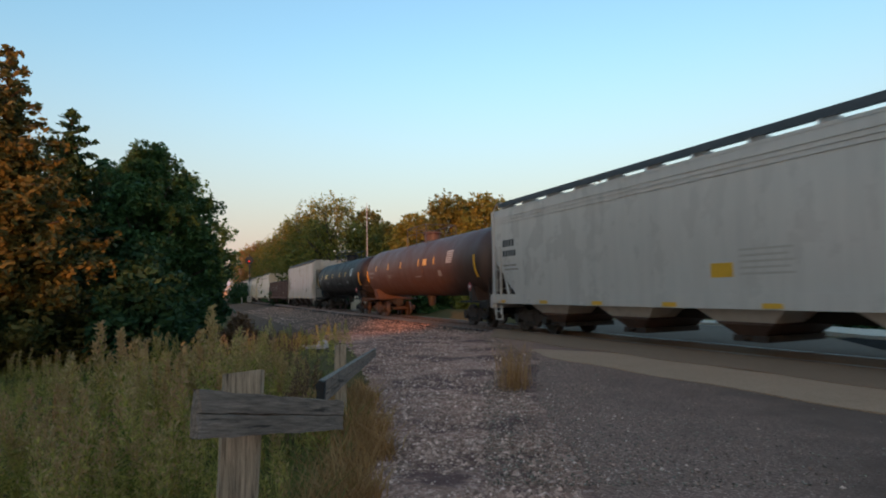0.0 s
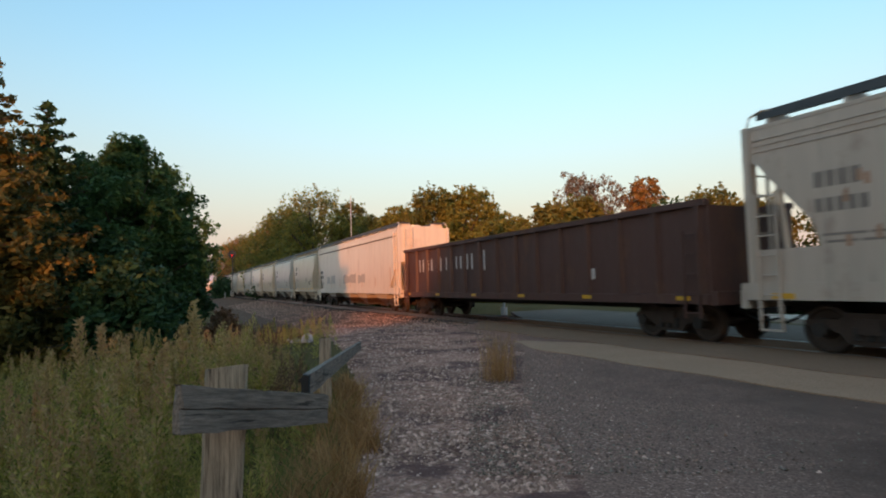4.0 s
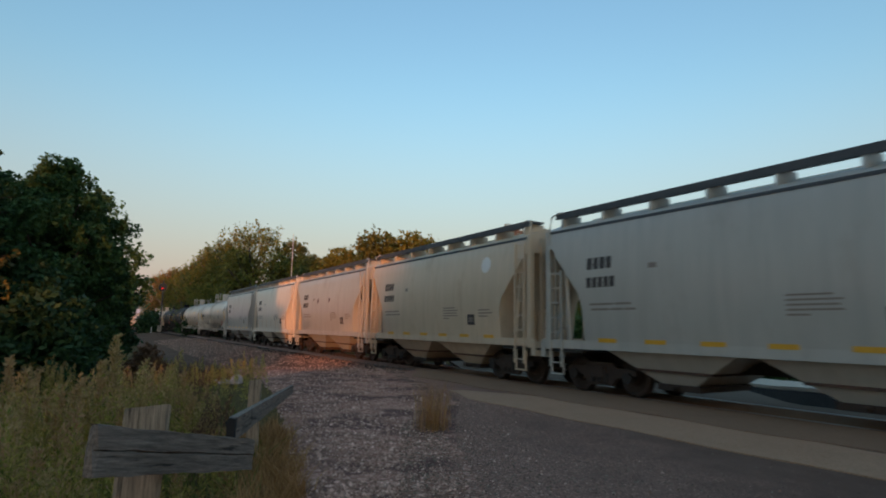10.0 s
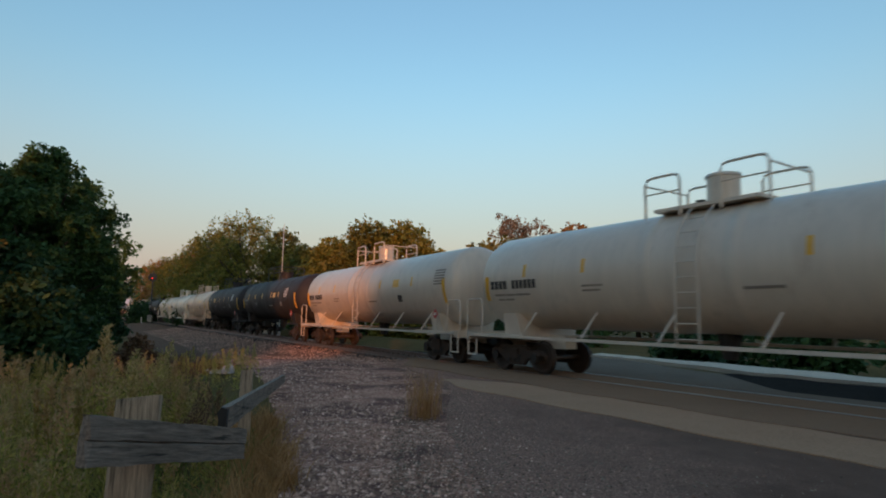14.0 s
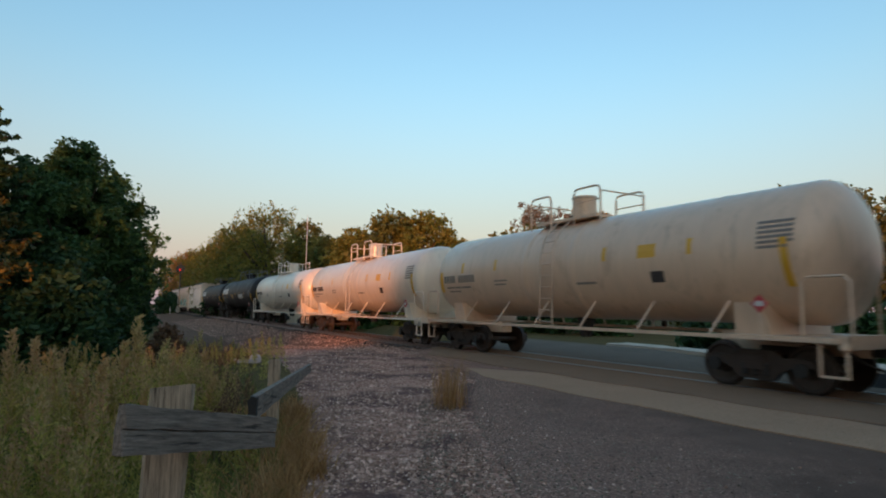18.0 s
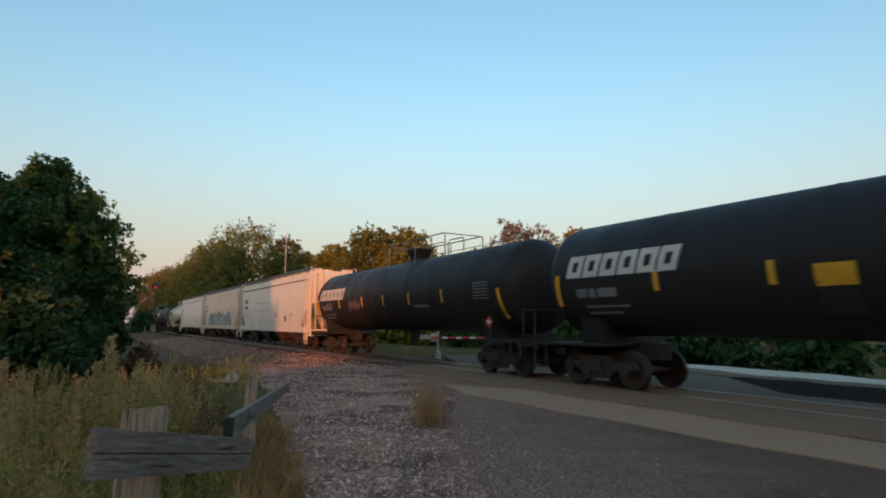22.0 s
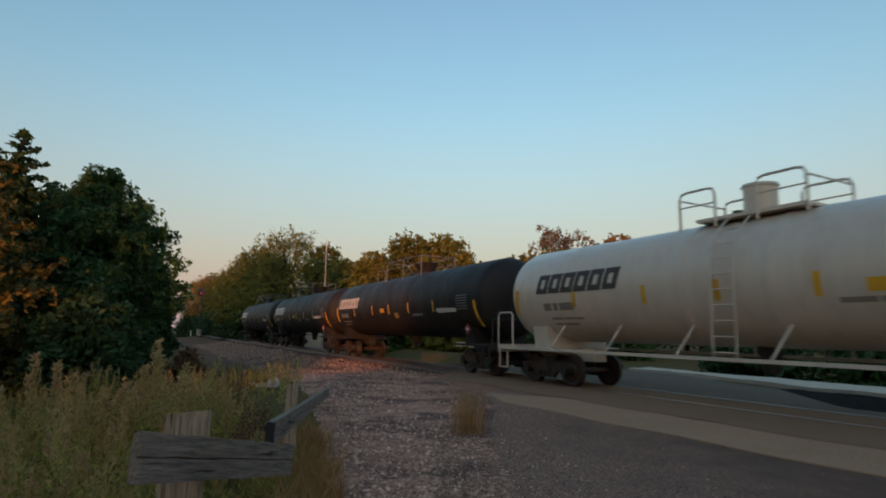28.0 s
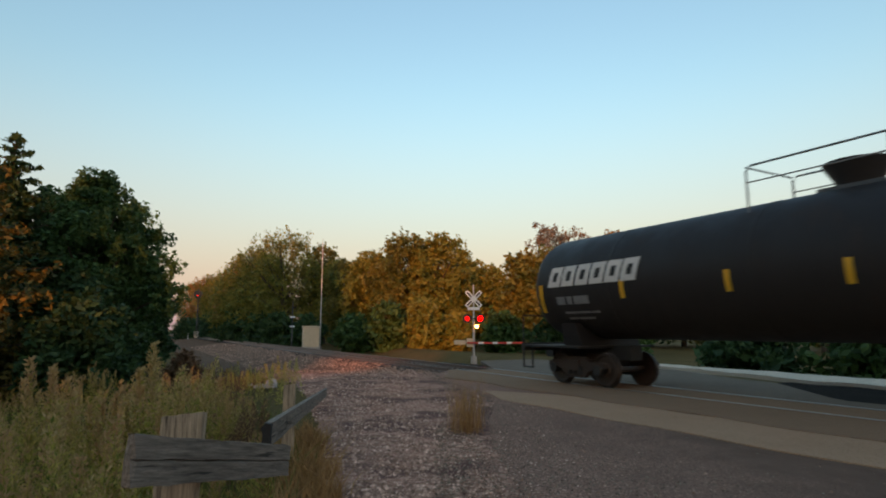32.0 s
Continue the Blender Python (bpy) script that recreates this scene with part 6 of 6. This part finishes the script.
# wood behind the track
FAR = [  # x, y, height, width, leaf
    (-25.5, 86, 18.2, 13, "gold"), (-31.5, 92, 17.0, 10, "gold"), (-20.0, 90, 16.6, 8, "olive"), (-37.5, 100, 16.0, 10, "gold"), (-43.5, 114, 16.0, 8, "orange"),
    (-58, 140, 17.5, 11, "gold"), (-66, 152, 17.5, 12, "orange"), (-75, 165, 17, 12, "gold"), (-17.0, 84, 13.0, 6, "gold"), (-13.5, 76, 12.2, 6.5, "olive"),
    (-9.5, 70, 12.2, 7, "gold"), (-4.5, 66, 14.0, 8.5, "olive"), (-0.2, 65, 13.8, 8, "gold"), (3.2, 72, 11.6, 6.5, "gold"), (7.0, 76, 11.2, 6, "gold"),
    (9.8, 62, 11.2, 6.5, "olive"), (13.6, 66, 12.5, 7, "olive"), (16.0, 82, 18.5, 8, "pale"), (21.0, 84, 18.0, 8, "pale"), (27, 84, 18.2, 7, "orange"),
    (31, 70, 13.5, 9, "olive"), (36.5, 52, 14.6, 8, "olive"), (42, 54, 15.4, 9, "olive"), (47, 50, 14.5, 9, "olive"), (52, 45, 15, 9, "olive"), (24, 66, 11, 9, "dark"), (30, 58, 10.0, 8, "olive"),
]
for k, (x, y, h, w, lf) in enumerate(FAR):
    names = {"gold": "yellowing broadleaf tree behind the track", "orange": "orange-tinted autumn tree behind the track", "olive": "olive-green broadleaf tree behind the track", "dark": "dark green tree behind the track", "pale": "half-bare tree with pale thin leaves"}
    broad_tree(x * 0.935, y, h * 0.96, w * 1.3, lf, names[lf], 60 + k, 11000 if lf == "pale" else 19000 if k < 14 else 9000, 0.19 if lf == "pale" else 0.22 if k < 14 else 0.30, 0.06, group="wood behind the track", lobes=52, dome=True)
# understory
UNDER = [(-10.0, 60, 4.2, 5, "green"), (-6.0, 57, 5.0, 5, "green"), (-2.0, 55, 5.2, 5, "gold"), (1.2, 56, 4.0, 4.5, "gold"), (-21, 70, 4.5, 6, "dark"), (-27, 80, 4.5, 7, "dark"), (-33, 88, 5, 8, "dark"), (5.8, 52, 3.8, 4.6, "green"),
         (10.5, 48, 4.0, 5, "dark"), (-39, 100, 5, 7, "dark"), (-58, 122, 5, 9, "dark"), (-16.5, 66, 4.0, 5, "dark"), (14.5, 46, 3.6, 6, "green"), (-60, 132, 5, 10, "dark")]
for k, (x, y, h, w, lf) in enumerate(UNDER):
    broad_tree(x * 0.935, y, h, w * 1.15, lf, "leafy shrub at the foot of the wood", 120 + k, 3000, 0.31, 0.0, group="shrubs behind the track", lobes=14)
# low hedge behind the far road
for k in range(13):
    x, y, _ = beside(-1.5 - 4.6 * k, 11.8 + (k % 3) * 0.7)
    broad_tree(x, y, 1.9 + 0.5 * (k % 2), 5.4, "green" if k % 3 else "dark", "low green hedge shrub behind the far road", 150 + k, 2600, 0.235, 0.0, group="hedge behind the far road", lobes=12)

# unseen trees and shrubs added across the road behind the camera, to cast shade
SHADE = [-124, -115, -106, -97.5, -89, -81, -74, -68, -61, -54, -47, -41, -35, -29.5, -6.6, -3.2, 1.2, 5.6, 10.0, 14.4, 18.8]
for k, x in enumerate(SHADE):
    broad_tree(x, -34, 30.0 if x < -70 else 26.0 if x < -33 else 22.0 if x < -20 else 11.5, 11.0 if x < -60 else 9.6, "dark", "unseen tall dark tree across the road, added to cast shade", 200 + k, 3200 if x < -20 else 2200, 1.6, 0.0, group="trees across the road", lobes=34)
    if x > -7 or x < -20:
        broad_tree(x + (2.6 if x > -7 else -1.6), -41, 12.0 if x > -7 else 31.0 if x < -70 else 27.0, 10.6, "dark", "unseen tall dark tree across the road, added to cast shade", 330 + k, 3200 if x < -20 else 2200, 1.6, 0.0, group="trees across the road", lobes=34)
for k in range(16):
    x = -27.5 + 1.5 * k
    h = 5.6 if -16.6 < x < -11 else 7.2 + 0.15 * (k % 3)
    broad_tree(x, -33 - 2.5 * (k % 2), h, 5.0, "dark", "unseen low dark shrub across the road, added to cast shade", 260 + k, 2400, 0.92, 0.0, group="shrubs across the road", lobes=16)


def tuft_field(name, places, blades, height, leaf, label, seed, lean=0.35, width=0.012):
    """Grass blades in one mesh: each a narrow bent strip."""
    rng = np.random.default_rng(seed)
    vs, fs = [], []
    for x, y, z, sc in places:
        for _ in range(blades):
            a, b = rng.uniform(0, 6.283), rng.uniform(0, 6.283)
            h, l_ = height * sc * rng.uniform(0.5, 1.15), lean * rng.uniform(0.3, 1.2)
            ox, oy = x + rng.normal(0, 0.09 * sc), y + rng.normal(0, 0.09 * sc)
            dx, dy, wx, wy = math.cos(a), math.sin(a), math.cos(b) * width, math.sin(b) * width
            k = len(vs)
            for t_, wd in ((0, 1.0), (0.5, 0.8), (1.0, 0.15)):
                r = l_ * h * t_ ** 2
                zz = z + h * t_ * (1 - 0.18 * l_ * t_)
                vs += [(ox + dx * r - wx * wd, oy + dy * r - wy * wd, zz), (ox + dx * r + wx * wd, oy + dy * r + wy * wd, zz)]
            fs += [(k, k + 1, k + 3, k + 2), (k + 2, k + 3, k + 5, k + 4)]
    return tagged(new(name, quad_mesh(name, vs, fs, LEAF[leaf])), label, "grass", kind="stuff")


def leaflets(points, ways, length, width, rng):
    """Narrow pointed leaves as quads: from points along ways (arrays of the same shape)."""
    ways = ways / np.linalg.norm(ways, axis=1)[:, None]
    side = np.cross(ways, rng.normal(size=ways.shape))
    side /= np.linalg.norm(side, axis=1)[:, None]
    l_, w_s = length[:, None], width[:, None]
    quad = np.stack([points, points + ways * l_ * 0.45 + side * w_s, points + ways * l_, points + ways * l_ * 0.45 - side * w_s], 1)
    return quad.reshape(-1, 3)


def weed_bank(name, places, label, seed, plume, branches=20, leaves=11, full=1.0, leaf="weed"):
    """Tall bushy weeds: a bent stalk, narrow leaves up it, and a spire of fine side branches that may carry seed."""
    rng = np.random.default_rng(seed)
    at = np.array(places)
    root, h, count = at[:, :3], at[:, 3], len(at)
    tip = np.concatenate([rng.normal(0, 0.10, (count, 2)), np.ones((count, 1))], 1) * h[:, None]
    bow = rng.normal(0, 0.05, (count, 2))

    def stalk(k, u):
        p = root[k] + tip[k] * u[:, None]
        p[:, :2] += bow[k] * (h[k] * u * u)[:, None]
        return p

    # stalks in three lengths
    quads = []
    for lo, hi in ((0.0, 0.35), (0.35, 0.7), (0.7, 1.0)):
        k = np.arange(count)
        a, b = stalk(k, np.full(count, lo)), stalk(k, np.full(count, hi))
        t_ = rng.uniform(0, 6.283, count)
        w0 = np.stack([np.cos(t_), np.sin(t_), 0 * t_], 1) * 0.004
        quads.append(np.stack([a - w0, a + w0, b + w0 * 0.7, b - w0 * 0.7], 1).reshape(-1, 3))
    # leaves on the lower stalk
    n = 32
    k = np.repeat(np.arange(count), n)
    u = rng.uniform(0.02, 0.72, len(k))
    a = rng.uniform(0, 6.283, len(k))
    way = np.stack([np.cos(a), np.sin(a), rng.uniform(0.1, 1.3, len(k))], 1)
    ln = (0.06 + 0.10 * (1 - u)) * rng.uniform(0.6, 1.3, len(k)) * np.minimum(1.2, 0.4 + 0.6 * h[k])
    quads.append(leaflets(stalk(k, u), way, ln, ln * 0.075, rng))
    # side branches set with leaflets, and seed towards their tips
    k = np.repeat(np.arange(count), branches)
    u = 0.34 + 0.66 * np.tile(np.arange(branches) / branches, count) ** 0.8
    a = 2.4 * np.tile(np.arange(branches), count) + rng.uniform(-0.5, 0.5, len(k))
    out = rng.uniform(0.22, 0.55, len(k))
    way = np.stack([np.cos(a) * out, np.sin(a) * out, np.ones(len(k))], 1)
    ln = full * h[k] * (0.03 + 0.62 * (1.0 - u) ** 1.15) * rng.uniform(0.6, 1.15, len(k))
    base = stalk(k, u)
    kb = np.repeat(np.arange(len(k)), leaves)
    v = np.tile((np.arange(leaves) + 0.5) / leaves, len(k)) + rng.uniform(-0.04, 0.04, len(kb))
    p = base[kb] + way[kb] * (ln[kb] * v)[:, None] + rng.normal(0, 0.009, (len(kb), 3))
    d = way[kb] * 0.7 + rng.normal(0, 0.42, (len(kb), 3))
    size = 0.046 * rng.uniform(0.6, 1.4, len(kb)) * (1.15 - 0.5 * v) * (0.6 + 0.4 * h[k][kb])
    fine = leaflets(p, d, size, size * 0.17, rng).reshape(-1, 4, 3)
    seedy = rng.random(len(kb)) < plume * np.clip(1.5 * (u[kb] - 0.42) + 0.5 * v, 0, 1)
    quads.append(fine[~seedy].reshape(-1, 3))
    vs = np.concatenate(quads)
    tagged(new(name, quad_mesh(name, vs, np.arange(len(vs)).reshape(-1, 4), LEAF[leaf])), label, "weeds", kind="stuff")
    if seedy.any():
        pv = fine[seedy].reshape(-1, 3)
        tagged(new("seed_plumes", quad_mesh("seed_plumes", pv, np.arange(len(pv)).reshape(-1, 4), LEAF["plume"])), "feathery tan seed heads of tall weeds", "weeds", kind="stuff")


rng_w = random.Random(77)
tall, mid_weeds = [], []
for _ in range(330):                                    # clumps of like height
    cy = 2.7 + 15.5 * rng_w.random() ** 1.25
    xr = steps(cy, [2.6, 6.2, 10, 14, 18], [-1.5, -1.95, -3.1, -4.7, -6.7])
    cx = xr - (0.95 * cy + 1.2) * rng_w.random() ** 1.1
    edge = smooth01(0.0, 1.4, xr - cx)
    stand = 0.5 + 0.5 * noise.noise((cx * 0.75, cy * 0.75, 21.0)) + 0.22 * noise.noise((cx * 2.3, cy * 2.3, 4.0))
    lofty = (0.5 + 0.55 * edge) * rng_w.uniform(0.6, 1.2) * (0.62 + 0.75 * stand) * (1 - 0.3 * smooth01(9, 14, cy))
    for k in range(rng_w.randint(4, 9)):
        x, y = cx + rng_w.gauss(0, 0.16), cy + rng_w.gauss(0, 0.16)
        if -x / y > 0.93:
            continue
        plumed = stand > 0.42 and k < 3
        h = lofty * rng_w.uniform(0.75, 1.1) * (1 - 0.35 * smooth01(0.56, 0.72, -x / y))
        (tall if plumed else mid_weeds).append((x, y, ground_z(x, y), h * 1.22 + 0.2 * edge if plumed else h * 0.9))
brush = []
for _ in range(420):
    y = 13.5 + 17 * rng_w.random()
    x = steps(y, EDGE_Y, EDGE_X) - 0.1 - (2.6 + 0.12 * (y - 13)) * rng_w.random()
    (mid_weeds if rng_w.random() < 0.35 else brush).append((x, y, ground_z(x, y), rng_w.uniform(0.45, 0.9)))
weed_bank("tall_weeds", tall, "tall green weeds with pale stalks beside the fence", 41, 0.9, 17, 10, 0.66)
stands = []
for x, y, top in ((-2.95, 6.0, 1.42), (-3.2, 6.2, 1.14), (-3.75, 6.4, 1.05), (-4.3, 6.6, 1.14), (-4.5, 6.7, 1.24), (-4.7, 6.2, 0.85), (-2.7, 5.6, 1.05), (-2.55, 6.6, 1.0), (-3.45, 5.9, 0.95)):
    for k in range(3):
        px, py = x + rng_w.gauss(0, 0.07), y + rng_w.gauss(0, 0.12)
        z = ground_z(px, py)
        stands.append((px, py, z, top - z - 0.13 * k))
weed_bank("plumed_weeds", stands, "tall feathery yellow-green weeds with tan plumes", 46, 1.0, 30, 14, 0.62)
weed_bank("green_weeds", mid_weeds, "bushy green weeds beside the fence", 42, 0.25, 14, 8, 0.95)
scrub = [(-0.36 * y + rng_w.gauss(0, 0.28), y, 0.0, rng_w.uniform(0.45, 0.8)) for y in [6.6 + 4.5 * rng_w.random() for _ in range(70)]]
weed_bank("rusty_scrub", [(x, y, ground_z(x, y), h) for x, y, _, h in scrub], "low rusty-brown scrub behind the fence", 48, 0.35, 18, 10, 1.0, "rusty")
broad_tree(-9.9, 22.4, 1.7, 2.0, "rusty", "low rusty-brown bush at the tree's foot", 39, 4000, 0.065, 0.0, lobes=16)
straw = []
for _ in range(230):
    y = 2.6 + 6.5 * rng_w.random() ** 1.4
    xr = steps(y, [2.4, 6.2, 10, 15], [-0.62, -1.12, -2.2, -3.9])
    x = xr - 0.8 * rng_w.random() ** 1.2
    straw.append((x, y, ground_z(x, y) + 0.02, rng_w.uniform(0.5, 1.1)))
tuft_field("dry_grass", straw, 20, 0.40, "straw", "dry orange-brown grass along the gravel's edge", 43, 0.9, 0.006)
tuft_field("dry_brush", [(x, y, z, 1.3 * h) for x, y, z, h in brush if math.hypot(x + 5.35, y - 17.95) > 1.4 and not (y < 18 and abs(x + 5.3 * y / 18) < 0.9)], 16, 0.46, "rusty", "low rusty-brown scrub beside the ballast", 47, 0.45, 0.012)
lush = []
for _ in range(700):
    y = 2.3 + 16 * rng_w.random() ** 1.3
    xr = steps(y, [2.3, 6.2, 10, 18], [-0.95, -1.5, -2.7, -6.0])
    x = xr - (0.9 * y + 1.0) * rng_w.random()
    lush.append((x, y, ground_z(x, y) + 0.01, rng_w.uniform(0.6, 1.3)))
tuft_field("green_grass", lush, 14, 0.42, "grass", "rank green grass under the weeds", 44, 0.6, 0.008)
clump = [(0.42 + rng_w.gauss(0, 0.11), 9.6 + rng_w.gauss(0, 0.16), -0.06, rng_w.uniform(0.5, 1.05)) for _ in range(24)]
tuft_field("grass_clump", clump, 9, 1.0, "straw", "thin dry grass clump on the gravel", 45, 0.28, 0.004)


# ---------------------------------------------------------------- what moves
def car_pose(centre, length, t):
    s = centre - travelled(t)
    a, b = rail_line(s + 0.35 * length), rail_line(s - 0.35 * length)   # rear and front truck
    x, y = (a[0] + b[0]) / 2, (a[1] + b[1]) / 2
    return pose(x, y, 0.0, 0, 0, math.degrees(math.atan2(b[1] - a[1], b[0] - a[0])))


def motions():
    times = [0.5 * k for k in range(65)]
    for car, centre, length in CARS:
        walk(car, [(t, car_pose(centre, length, t)) for t in times])


motions()
